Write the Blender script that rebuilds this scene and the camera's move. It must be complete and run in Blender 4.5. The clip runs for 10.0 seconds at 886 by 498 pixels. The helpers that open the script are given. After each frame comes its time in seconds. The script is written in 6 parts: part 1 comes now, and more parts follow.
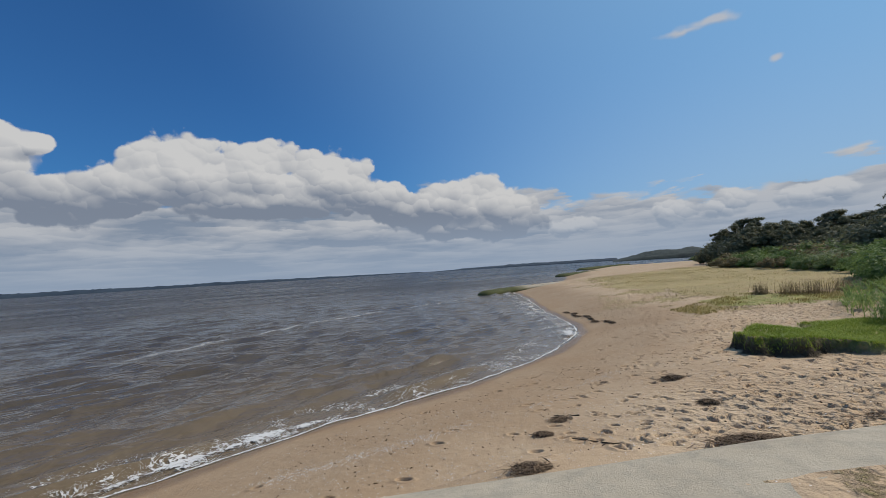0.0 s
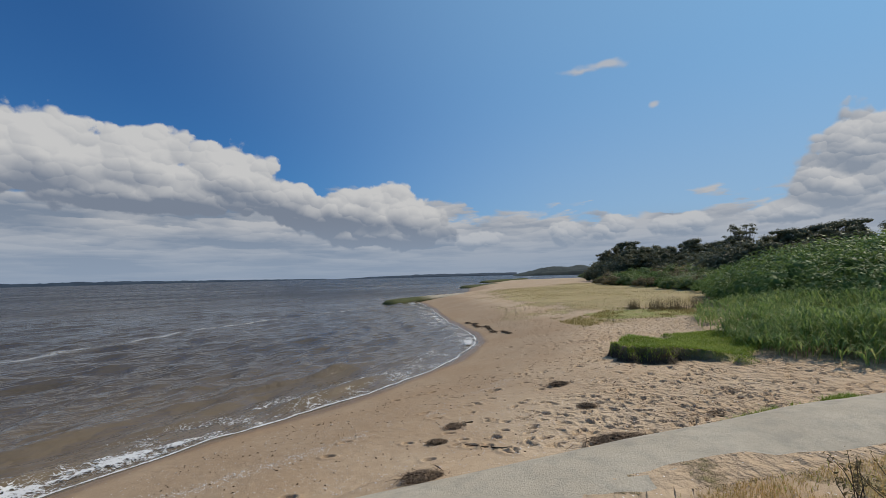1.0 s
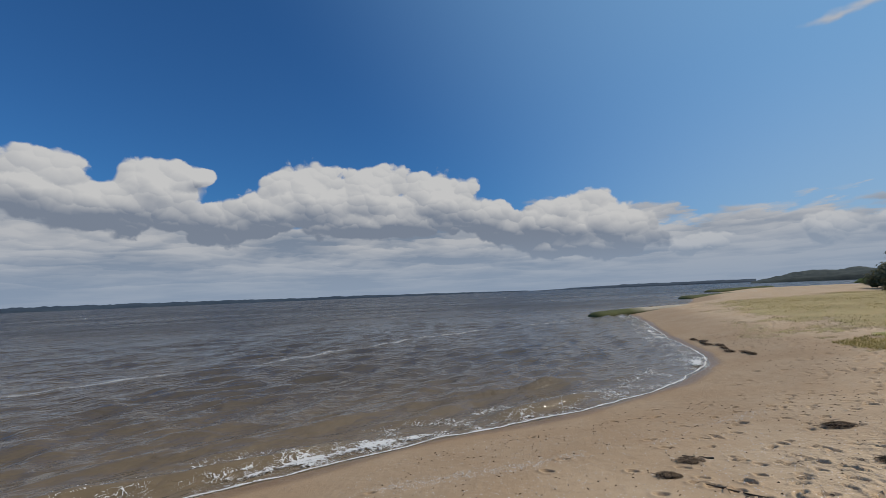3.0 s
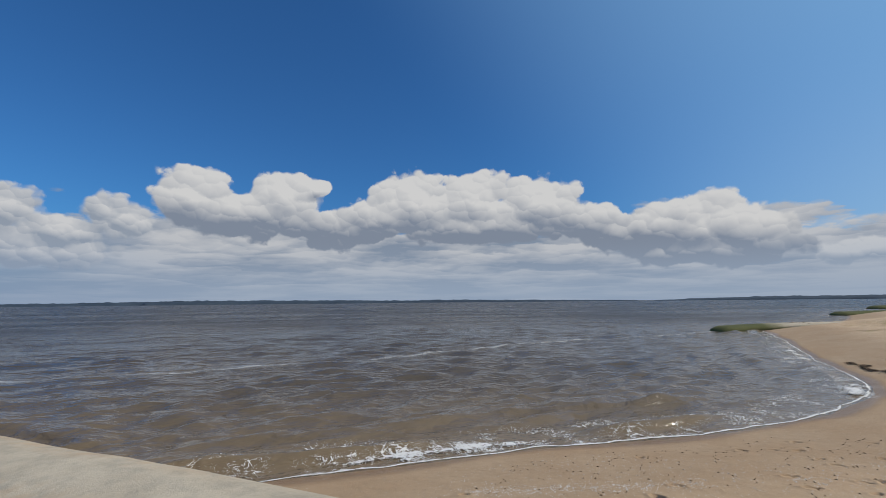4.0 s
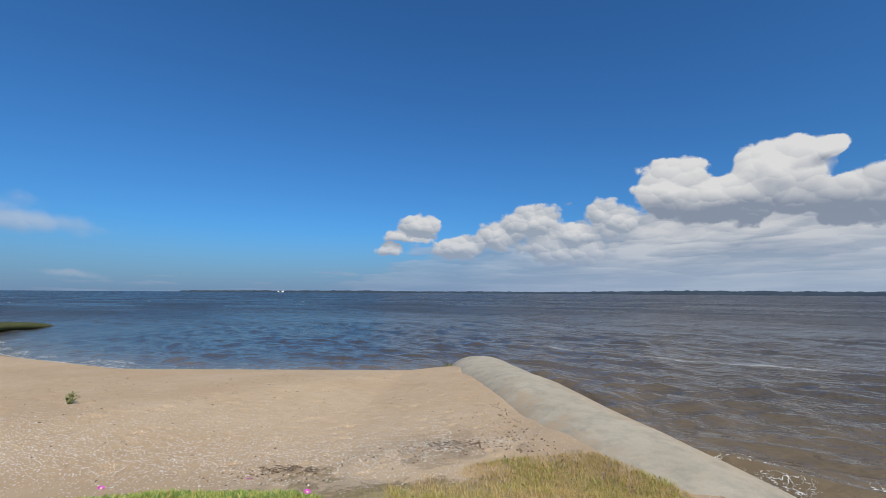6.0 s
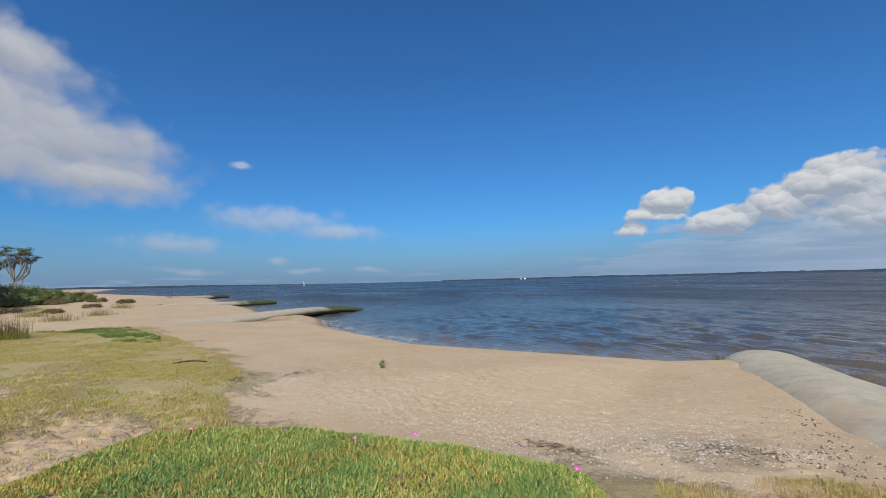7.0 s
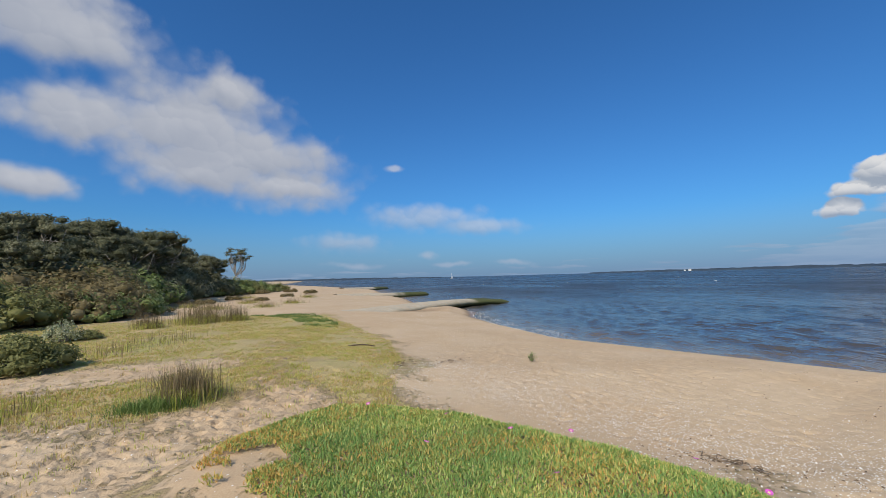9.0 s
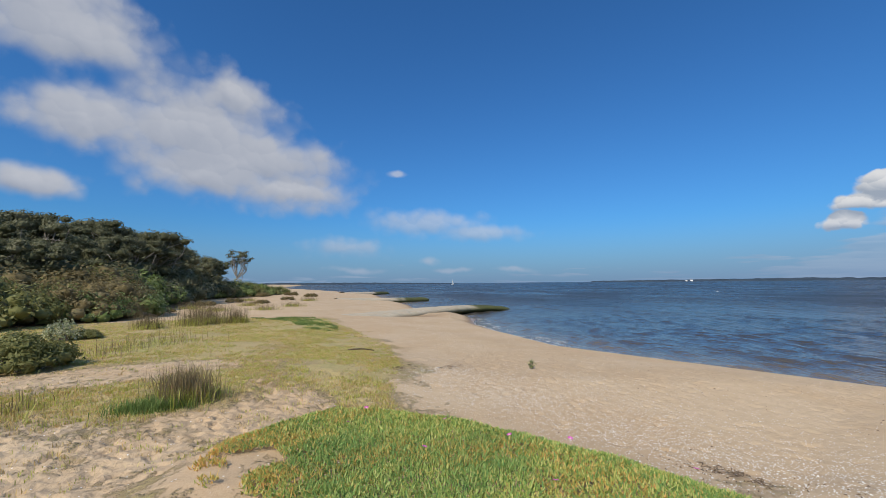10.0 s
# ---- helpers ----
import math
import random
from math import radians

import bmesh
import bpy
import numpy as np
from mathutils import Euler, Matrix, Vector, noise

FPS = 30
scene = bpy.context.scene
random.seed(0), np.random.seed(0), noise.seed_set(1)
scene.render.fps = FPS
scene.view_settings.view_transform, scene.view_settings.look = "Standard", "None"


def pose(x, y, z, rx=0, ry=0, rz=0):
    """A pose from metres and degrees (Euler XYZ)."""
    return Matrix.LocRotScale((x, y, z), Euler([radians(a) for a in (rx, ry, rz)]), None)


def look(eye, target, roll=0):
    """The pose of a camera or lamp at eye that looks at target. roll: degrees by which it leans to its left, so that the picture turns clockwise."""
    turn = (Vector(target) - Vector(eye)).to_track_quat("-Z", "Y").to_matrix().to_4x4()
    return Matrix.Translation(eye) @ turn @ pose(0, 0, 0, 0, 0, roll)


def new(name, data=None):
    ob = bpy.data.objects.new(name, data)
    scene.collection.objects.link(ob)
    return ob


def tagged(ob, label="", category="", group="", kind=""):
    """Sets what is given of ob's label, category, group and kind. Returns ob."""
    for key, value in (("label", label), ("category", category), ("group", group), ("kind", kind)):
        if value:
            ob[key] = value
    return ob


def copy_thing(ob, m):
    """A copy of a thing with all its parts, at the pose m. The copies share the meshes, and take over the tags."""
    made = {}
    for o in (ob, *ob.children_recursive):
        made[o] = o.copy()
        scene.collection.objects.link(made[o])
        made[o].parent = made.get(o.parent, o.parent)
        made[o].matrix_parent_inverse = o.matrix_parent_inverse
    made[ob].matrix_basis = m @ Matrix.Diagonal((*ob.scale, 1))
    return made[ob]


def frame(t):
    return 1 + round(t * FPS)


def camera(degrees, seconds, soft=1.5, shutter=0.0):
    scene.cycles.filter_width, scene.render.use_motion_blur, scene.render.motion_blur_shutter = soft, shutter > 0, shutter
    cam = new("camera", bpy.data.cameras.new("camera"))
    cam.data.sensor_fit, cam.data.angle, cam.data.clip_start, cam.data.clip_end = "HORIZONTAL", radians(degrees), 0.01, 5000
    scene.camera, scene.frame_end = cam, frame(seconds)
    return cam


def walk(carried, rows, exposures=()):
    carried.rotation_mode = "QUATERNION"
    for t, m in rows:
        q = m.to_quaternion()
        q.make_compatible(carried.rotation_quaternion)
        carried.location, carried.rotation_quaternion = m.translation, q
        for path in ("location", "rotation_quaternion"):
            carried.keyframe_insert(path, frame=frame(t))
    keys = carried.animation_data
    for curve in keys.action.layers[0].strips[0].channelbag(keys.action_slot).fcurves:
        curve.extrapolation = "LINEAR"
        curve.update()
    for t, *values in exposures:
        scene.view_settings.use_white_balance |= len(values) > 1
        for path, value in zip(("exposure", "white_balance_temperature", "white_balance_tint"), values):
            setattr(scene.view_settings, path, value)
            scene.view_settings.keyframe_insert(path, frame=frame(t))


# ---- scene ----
cam = camera(92.0, 10.0, soft=0.65)
# seconds, place, then tilt, lean and turn in degrees
PATH = [
    (0.0, 0.000, 0.001, 2.900, 92.89, 3.57, 0.20),
    (0.5, 0.047, 0.011, 2.877, 93.56, 2.24, -8.67),
    (1.0, 0.060, 0.041, 2.861, 93.61, 1.39, -12.22),
    (1.5, 0.047, 0.061, 2.855, 93.44, -0.09, -12.73),
    (2.0, 0.017, 0.039, 2.877, 93.72, 1.87, -5.55),
    (2.5, -0.034, -0.014, 2.904, 95.03, 1.71, 5.39),
    (2.7, -0.052, -0.024, 2.906, 95.53, 1.97, 10.22),
    (3.8, 0.021, 0.103, 2.848, 96.91, 1.37, 21.46),
    (4.0, -0.015, 0.091, 2.839, 97.04, 0.56, 27.33),
    (4.5, -0.141, 0.049, 2.835, 97.26, 0.60, 46.92),
    (5.0, -0.176, -0.081, 2.838, 97.13, 0.39, 60.95),
    (5.2, -0.194, -0.130, 2.852, 96.86, 0.24, 67.31),
    (6.3, -0.195, -0.128, 2.850, 95.32, -0.09, 94.59),
    (6.5, -0.176, -0.121, 2.843, 94.97, 0.36, 101.25),
    (7.0, -0.096, -0.204, 2.850, 94.25, 1.33, 117.80),
    (7.5, -0.055, -0.300, 2.846, 93.54, 1.79, 128.64),
    (8.0, -0.054, -0.271, 2.855, 93.33, 1.93, 135.06),
    (8.5, -0.054, -0.225, 2.859, 93.36, 1.64, 136.11),
    (9.0, -0.019, -0.213, 2.871, 93.73, 1.54, 136.94),
    (9.5, -0.020, -0.219, 2.851, 94.22, 0.50, 136.95),
    (10.0, -0.023, -0.218, 2.852, 94.54, 0.53, 137.06),
]
walk(cam, [(t, pose(*row)) for t, *row in PATH], [(0.0, -0.36), (0.5, -0.49), (1.0, -0.42), (2.0, -0.42), (2.5, -0.45), (4.0, -0.28), (4.5, -0.04), (5.0, -0.12), (6.5, -0.05), (8.0, 0.0), (10.0, 0.0)])

# ---- world, sun ----
SUN_AZ, SUN_EL = -72.0, 43.0        # azimuth counted to the left of +y
world = bpy.data.worlds.new("world")
scene.world = world
world.use_nodes = True


def wire(tree, kind, *inputs, operation="", clamp=False, smooth=False):
    """A node with its inputs set or linked in order; returns its first output."""
    nd = tree.nodes.new(kind)
    if operation:
        nd.operation = operation
    if clamp:
        nd.use_clamp = True
    if smooth:
        nd.interpolation_type = "SMOOTHSTEP"
    for slot, value in zip(nd.inputs, inputs):
        if value is None:
            continue
        if isinstance(value, bpy.types.NodeSocket):
            tree.links.new(value, slot)
        else:
            slot.default_value = value
    return nd.outputs[0]


def m(tree, op, *inputs, clamp=False):
    return wire(tree, "ShaderNodeMath", *inputs, operation=op, clamp=clamp)


def vm(tree, op, *inputs):
    return wire(tree, "ShaderNodeVectorMath", *inputs, operation=op)


def step(tree, value, lo, hi, a=0.0, b=1.0):
    return wire(tree, "ShaderNodeMapRange", value, lo, hi, a, b, smooth=True)


def mix(tree, factor, a, b, blend="MIX"):
    nd = tree.nodes.new("ShaderNodeMix")
    nd.data_type, nd.blend_type = "RGBA", blend
    for slot, value in ((nd.inputs[0], factor), (nd.inputs[6], a), (nd.inputs[7], b)):
        if isinstance(value, bpy.types.NodeSocket):
            tree.links.new(value, slot)
        else:
            slot.default_value = value
    return nd.outputs[2]


def fractal(tree, vector, scale, detail=5, rough=0.55, distortion=0.0):
    nd = tree.nodes.new("ShaderNodeTexNoise")
    tree.links.new(vector, nd.inputs["Vector"])
    nd.inputs["Scale"].default_value, nd.inputs["Detail"].default_value = scale, detail
    nd.inputs["Roughness"].default_value, nd.inputs["Distortion"].default_value = rough, distortion
    return nd


# cloud humps: azimuth, elevation, half width, half height in degrees
CUMULUS = [(31.4, 13.2, 5.4, 3.7), (23.2, 13.2, 5.4, 3.8), (14.8, 12.4, 5.6, 3.6), (8.0, 9.8, 3.6, 2.8), (35.5, 10.8, 4.6, 2.4), (22.0, 10.0, 12.0, 2.2),
           (-4.8, 8.2, 5.0, 3.9), (0.8, 8.6, 3.6, 2.8), (-9.0, 6.8, 4.0, 2.6), (4.6, 8.2, 3.8, 2.4), (-4.0, 5.6, 9.0, 1.6),
           (57.8, 12.6, 4.4, 3.0), (47.6, 13.4, 4.2, 2.9), (52.0, 10.8, 8.0, 2.8), (43.9, 14.6, 1.6, 1.0), (41.5, 9.6, 4.2, 2.6)]
SMALL_CUMULUS = [(64.9, 9.4, 2.9, 2.1), (74.8, 9.0, 3.8, 2.4), (89.6, 8.8, 2.6, 1.7), (90.6, 7.4, 3.4, 1.0), (69.5, 7.4, 3.5, 1.6),
                 (84.5, 6.2, 3.6, 1.5), (79.5, 7.4, 3.2, 1.9), (93.5, 5.6, 1.8, 0.9), (71.0, 5.4, 6.0, 1.8),
                 (-28.3, 5.3, 2.1, 1.7), (-33.7, 5.2, 2.6, 1.4), (-41.7, 5.4, 3.2, 1.3), (-17.0, 4.8, 3.6, 1.2),
                 (-55.4, 8.6, 4.4, 2.5), (-57.6, 11.8, 3.4, 3.2), (-63.0, 10.5, 5.0, 4.5), (-52.0, 6.0, 4.0, 1.4)]
SOFT_CLOUD = [(167.2, 18.0, 8.2, 4.4), (163.7, 22.2, 3.0, 2.7), (161.2, 14.8, 9.8, 3.4), (156.7, 11.9, 7.0, 2.6), (167.1, 13.2, 7.4, 2.2),
              (178.6, 24.8, 7.5, 3.0), (182.0, 27.5, 6.0, 4.0), (181.5, 10.2, 3.0, 1.5), (178.0, 17.4, 5.0, 2.4)]
THIN_CLOUD = [(139.0, 8.0, 8.5, 1.7), (132.0, 6.6, 5.6, 1.3), (143.2, 14.8, 1.2, 0.45), (138.6, 3.1, 1.1, 0.6), (148.4, 1.8, 3.6, 0.4),
              (127.6, 1.6, 2.3, 0.4), (135.8, 1.7, 2.3, 0.4), (150.0, 4.6, 5.0, 1.4), (-34.0, 24.7, 3.0, 0.5), (-31.0, 24.4, 2.4, 0.4), (-39.6, 19.7, 0.5, 0.3)]


def field_group(name, humps, billow, wobble, soft, grain):
    """Node group: how deep inside a heap of humps a direction (azimuth, elevation) lies, smooth and with round billows."""
    g = bpy.data.node_groups.new(name, "ShaderNodeTree")
    g.interface.new_socket("place", in_out="INPUT", socket_type="NodeSocketVector")
    g.interface.new_socket("smooth", in_out="OUTPUT", socket_type="NodeSocketFloat")
    g.interface.new_socket("billowed", in_out="OUTPUT", socket_type="NodeSocketFloat")
    g.interface.new_socket("heads", in_out="OUTPUT", socket_type="NodeSocketFloat")
    start, end = g.nodes.new("NodeGroupInput"), g.nodes.new("NodeGroupOutput")
    p = start.outputs[0]
    n1 = fractal(g, p, 0.20, 3, 0.5)
    w = vm(g, "SUBTRACT", n1.outputs["Color"], (0.5, 0.5, 0.5))
    q = vm(g, "MULTIPLY", vm(g, "MULTIPLY_ADD", w, (wobble * 1.6, wobble, 0.0), p), (1.0, 1.0, 0.0))
    near = None
    for az, el, ra, re in humps:
        d = wire(g, "ShaderNodeVectorMath", q, (1 / ra, 1 / re, 0.0), (-az / ra, -el / re, 0.0), operation="MULTIPLY_ADD")
        nd = g.nodes.new("ShaderNodeVectorMath")
        nd.operation = "LENGTH"
        g.links.new(d, nd.inputs[0])
        r = nd.outputs["Value"]
        near = r if near is None else m(g, "SMOOTH_MIN", near, r, soft)
    depth = m(g, "SUBTRACT", 1.0, near)
    n2 = fractal(g, p, 0.55 * grain, 6, 0.55)
    bent = vm(g, "MULTIPLY_ADD", vm(g, "SUBTRACT", n2.outputs["Color"], (0.5, 0.5, 0.5)), (2.0 / grain, 1.6 / grain, 0.0), p)
    bent = vm(g, "MULTIPLY", bent, (0.8, 1.0, 0.0))
    lumps = m(g, "MULTIPLY_ADD", n2.outputs["Fac"], 0.5 * billow, -0.25 * billow)
    heads = None
    # round heads at two sizes, each lit on its top
    for size, weight, lift in ((0.30, 0.60, 0.62), (0.75, 0.34, 0.38)):
        puff = g.nodes.new("ShaderNodeTexVoronoi")
        puff.voronoi_dimensions, puff.feature = "2D", "SMOOTH_F1"
        g.links.new(bent, puff.inputs["Vector"])
        puff.inputs["Scale"].default_value, puff.inputs["Smoothness"].default_value = size * grain, 0.30
        lumps = m(g, "ADD", lumps, m(g, "MULTIPLY", m(g, "SUBTRACT", 0.46, puff.outputs["Distance"]), weight * billow))
        sep = g.nodes.new("ShaderNodeSeparateXYZ")
        g.links.new(vm(g, "SUBTRACT", bent, puff.outputs["Position"]), sep.inputs[0])
        top = m(g, "MULTIPLY", m(g, "ADD", sep.outputs[1], m(g, "MULTIPLY", sep.outputs[0], -0.35)), size * grain * lift)
        heads = top if heads is None else m(g, "ADD", heads, top)
    g.links.new(heads, end.inputs[2])
    g.links.new(depth, end.inputs[0])
    g.links.new(m(g, "ADD", depth, lumps), end.inputs[1])
    return g


def build_sky():
    tree = world.node_tree
    tree.nodes.clear()
    coord = tree.nodes.new("ShaderNodeTexCoord").outputs["Generated"]
    turned = tree.nodes.new("ShaderNodeVectorRotate")
    turned.rotation_type = "Z_AXIS"
    tree.links.new(coord, turned.inputs["Vector"])
    turned.inputs["Angle"].default_value = radians(-60)
    sep = tree.nodes.new("ShaderNodeSeparateXYZ")
    tree.links.new(turned.outputs[0], sep.inputs[0])
    x, y, z = sep.outputs
    az = m(tree, "MULTIPLY_ADD", m(tree, "ARCTAN2", m(tree, "MULTIPLY", x, -1.0), y), 180 / math.pi, 60.0)
    el = m(tree, "MULTIPLY", m(tree, "ARCSINE", z), 180 / math.pi)
    p = wire(tree, "ShaderNodeCombineXYZ", az, el, 0.0)

    sky = tree.nodes.new("ShaderNodeTexSky")
    sky.sky_type, sky.sun_disc = "NISHITA", False
    sky.sun_elevation, sky.sun_rotation = radians(SUN_EL), radians(-SUN_AZ)
    sky.air_density, sky.dust_density, sky.ozone_density, sky.altitude = 1.0, 1.3, 4.5, 0.0
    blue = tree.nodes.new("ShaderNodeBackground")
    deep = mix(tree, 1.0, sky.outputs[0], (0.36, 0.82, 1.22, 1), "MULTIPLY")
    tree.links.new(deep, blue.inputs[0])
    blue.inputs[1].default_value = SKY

    toward = vm(tree, "ADD", p, (-0.45, 1.0, 0.0))

    def layer(name, humps, base, wobble, soft, lo, hi, gain, dark, light, under, grain=1.0, crisp=0.55, height=None):
        g = field_group(name, humps, base, wobble, soft, grain)
        here, there = tree.nodes.new("ShaderNodeGroup"), tree.nodes.new("ShaderNodeGroup")
        here.node_tree = there.node_tree = g
        tree.links.new(p, here.inputs[0])
        tree.links.new(toward, there.inputs[0])
        d = here.outputs[1]
        mask = step(tree, d, lo, hi)
        broad = m(tree, "SUBTRACT", here.outputs[0], there.outputs[0])
        lit = m(tree, "ADD", m(tree, "MULTIPLY_ADD", broad, gain, under), m(tree, "MULTIPLY", here.outputs[2], crisp))
        if height is not None:
            lit = m(tree, "ADD", lit, height)
        lit = m(tree, "MAXIMUM", m(tree, "MINIMUM", lit, 1.0), 0.0)
        return mask, mix(tree, lit, dark, light)

    # low broken layer towards the horizon: rows of flat-footed clouds, closer together with distance
    top = m(tree, "SUBTRACT", m(tree, "ADD", step(tree, az, -26.0, 4.0, 7.6, 10.6), step(tree, az, 52.0, 74.0, 0.0, -1.6)), step(tree, az, 78.0, 106.0, 0.0, 9.0))
    depth = m(tree, "MULTIPLY", m(tree, "LOGARITHM", m(tree, "ADD", m(tree, "MAXIMUM", el, -1.0), 2.2), math.e), 4.6)
    flat = wire(tree, "ShaderNodeCombineXYZ", m(tree, "MULTIPLY", az, 0.13), depth, 0.0)
    n_ = fractal(tree, flat, 0.9, 7, 0.6)
    warped = vm(tree, "MULTIPLY", vm(tree, "MULTIPLY_ADD", vm(tree, "SUBTRACT", n_.outputs["Color"], (0.5, 0.5, 0.5)), (1.7, 1.5, 0.0), flat), (1.0, 1.0, 0.0))
    bank_lit, bank_body = 0.0, None
    for size, weight in ((0.85, 0.80), (2.3, 0.42)):
        puff = tree.nodes.new("ShaderNodeTexVoronoi")
        puff.voronoi_dimensions, puff.feature = "2D", "SMOOTH_F1"
        tree.links.new(warped, puff.inputs["Vector"])
        puff.inputs["Scale"].default_value, puff.inputs["Smoothness"].default_value = size, 0.32
        sx = tree.nodes.new("ShaderNodeSeparateXYZ")
        tree.links.new(vm(tree, "SUBTRACT", warped, puff.outputs["Position"]), sx.inputs[0])
        bank_lit = m(tree, "ADD", m(tree, "MULTIPLY", sx.outputs[1], size * weight), bank_lit)
        body = m(tree, "MULTIPLY", m(tree, "SUBTRACT", 0.46, puff.outputs["Distance"]), weight)
        bank_body = body if bank_body is None else m(tree, "ADD", bank_body, body)
    bank_here = m(tree, "ADD", m(tree, "MULTIPLY", m(tree, "SUBTRACT", top, el), 0.22), m(tree, "ADD", bank_body, m(tree, "MULTIPLY_ADD", n_.outputs["Fac"], 1.4, -0.7)))
    bank_mask = m(tree, "MULTIPLY", step(tree, bank_here, -0.05, 0.30), step(tree, az, 58.0, 96.0, 1.0, 0.42))
    shelf = fractal(tree, vm(tree, "MULTIPLY", flat, (0.7, 0.55, 0.0)), 1.0, 3, 0.5).outputs["Fac"]
    bank_lit = m(tree, "ADD", m(tree, "ADD", m(tree, "MULTIPLY_ADD", bank_lit, 0.62, 0.42), step(tree, az, 8.0, -26.0, 0.0, 0.45)), m(tree, "ADD", m(tree, "MULTIPLY_ADD", n_.outputs["Fac"], 0.9, -0.45), m(tree, "MULTIPLY_ADD", shelf, 3.4, -1.7)), clamp=True)
    bank_col = mix(tree, bank_lit, (0.33, 0.41, 0.54, 1), (0.78, 0.80, 0.84, 1))
    # cumulus grow lighter upwards from a flat grey base
    floor_ = m(tree, "SUBTRACT", el, step(tree, az, -14.0, 14.0, 4.6, 8.4))
    rise = step(tree, floor_, -0.2, 5.0, 0.0, 0.78)
    haze = m(tree, "MULTIPLY", step(tree, el, 8.5, 0.0, 0.0, 0.86), step(tree, az, 125.0, 60.0, 0.72, 1.0))

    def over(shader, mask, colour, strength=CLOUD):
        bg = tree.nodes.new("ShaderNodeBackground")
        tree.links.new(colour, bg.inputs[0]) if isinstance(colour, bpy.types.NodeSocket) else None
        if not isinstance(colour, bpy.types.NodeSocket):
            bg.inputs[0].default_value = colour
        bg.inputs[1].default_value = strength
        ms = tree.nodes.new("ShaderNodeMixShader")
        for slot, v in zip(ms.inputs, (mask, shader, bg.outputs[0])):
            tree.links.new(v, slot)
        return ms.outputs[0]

    # pale aureole of the hazy air round the sun
    a_, e_ = radians(SUN_AZ), radians(SUN_EL)
    dot = tree.nodes.new("ShaderNodeVectorMath")
    dot.operation = "DOT_PRODUCT"
    tree.links.new(coord, dot.inputs[0])
    dot.inputs[1].default_value = (-math.sin(a_) * math.cos(e_), math.cos(a_) * math.cos(e_), math.sin(e_))
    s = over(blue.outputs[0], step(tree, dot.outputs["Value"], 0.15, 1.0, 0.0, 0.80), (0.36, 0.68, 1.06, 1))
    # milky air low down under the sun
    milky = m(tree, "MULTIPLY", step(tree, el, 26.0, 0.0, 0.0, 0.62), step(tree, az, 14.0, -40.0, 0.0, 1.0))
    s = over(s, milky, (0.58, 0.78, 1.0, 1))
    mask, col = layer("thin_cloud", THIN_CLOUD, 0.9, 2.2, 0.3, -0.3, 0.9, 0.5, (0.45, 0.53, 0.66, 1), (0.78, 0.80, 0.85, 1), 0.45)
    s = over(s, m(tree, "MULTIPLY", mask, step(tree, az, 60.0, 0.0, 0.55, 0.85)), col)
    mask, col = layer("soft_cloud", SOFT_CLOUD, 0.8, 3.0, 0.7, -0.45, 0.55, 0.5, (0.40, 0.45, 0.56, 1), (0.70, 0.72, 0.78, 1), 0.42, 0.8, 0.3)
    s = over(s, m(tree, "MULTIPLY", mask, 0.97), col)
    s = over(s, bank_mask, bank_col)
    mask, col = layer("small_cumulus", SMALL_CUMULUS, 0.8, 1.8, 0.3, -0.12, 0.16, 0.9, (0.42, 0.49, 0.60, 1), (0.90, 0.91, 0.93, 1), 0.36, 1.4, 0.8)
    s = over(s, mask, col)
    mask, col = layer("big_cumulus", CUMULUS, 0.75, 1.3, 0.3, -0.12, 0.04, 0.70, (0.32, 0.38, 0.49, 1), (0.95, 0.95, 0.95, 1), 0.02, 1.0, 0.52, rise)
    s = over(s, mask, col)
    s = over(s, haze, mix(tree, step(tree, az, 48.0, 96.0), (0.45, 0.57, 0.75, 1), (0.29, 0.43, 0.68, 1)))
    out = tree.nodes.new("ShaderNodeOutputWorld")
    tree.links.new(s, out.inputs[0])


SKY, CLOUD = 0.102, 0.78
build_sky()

sun = new("sun", bpy.data.lights.new("sun", "SUN"))
sun.data.energy, sun.data.angle, sun.data.color = 4.1, radians(0.53), (1.0, 0.90, 0.76)
a, e = radians(SUN_AZ), radians(SUN_EL)
sun.matrix_world = look((-math.sin(a) * math.cos(e) * 80, math.cos(a) * math.cos(e) * 80, math.sin(e) * 80), (0, 0, 0))

# ---- materials ----
def material(name, build, rough=0.9):
    """A node material; build(tree, place, bsdf) sets the colour and relief."""
    mt = bpy.data.materials.new(name)
    mt.use_nodes = True
    tree = mt.node_tree
    bsdf = tree.nodes["Principled BSDF"]
    bsdf.inputs["Roughness"].default_value = rough
    bsdf.inputs["Specular IOR Level"].default_value = 0.25
    place = tree.nodes.new("ShaderNodeNewGeometry").outputs["Position"]
    build(tree, place, bsdf)
    return mt


def relief(tree, bsdf, height, distance, strength=1.0, normal=None):
    nd = tree.nodes.new("ShaderNodeBump")
    nd.inputs["Strength"].default_value, nd.inputs["Distance"].default_value = strength, distance
    tree.links.new(height, nd.inputs["Height"])
    if normal:
        tree.links.new(normal, nd.inputs["Normal"])
    if bsdf:
        tree.links.new(nd.outputs[0], bsdf.inputs["Normal"])
    return nd.outputs[0]


def attribute(tree, name):
    nd = tree.nodes.new("ShaderNodeAttribute")
    nd.attribute_name = name
    return nd.outputs["Fac"]


def island(tree):
    return tree.nodes.new("ShaderNodeNewGeometry").outputs["Random Per Island"]


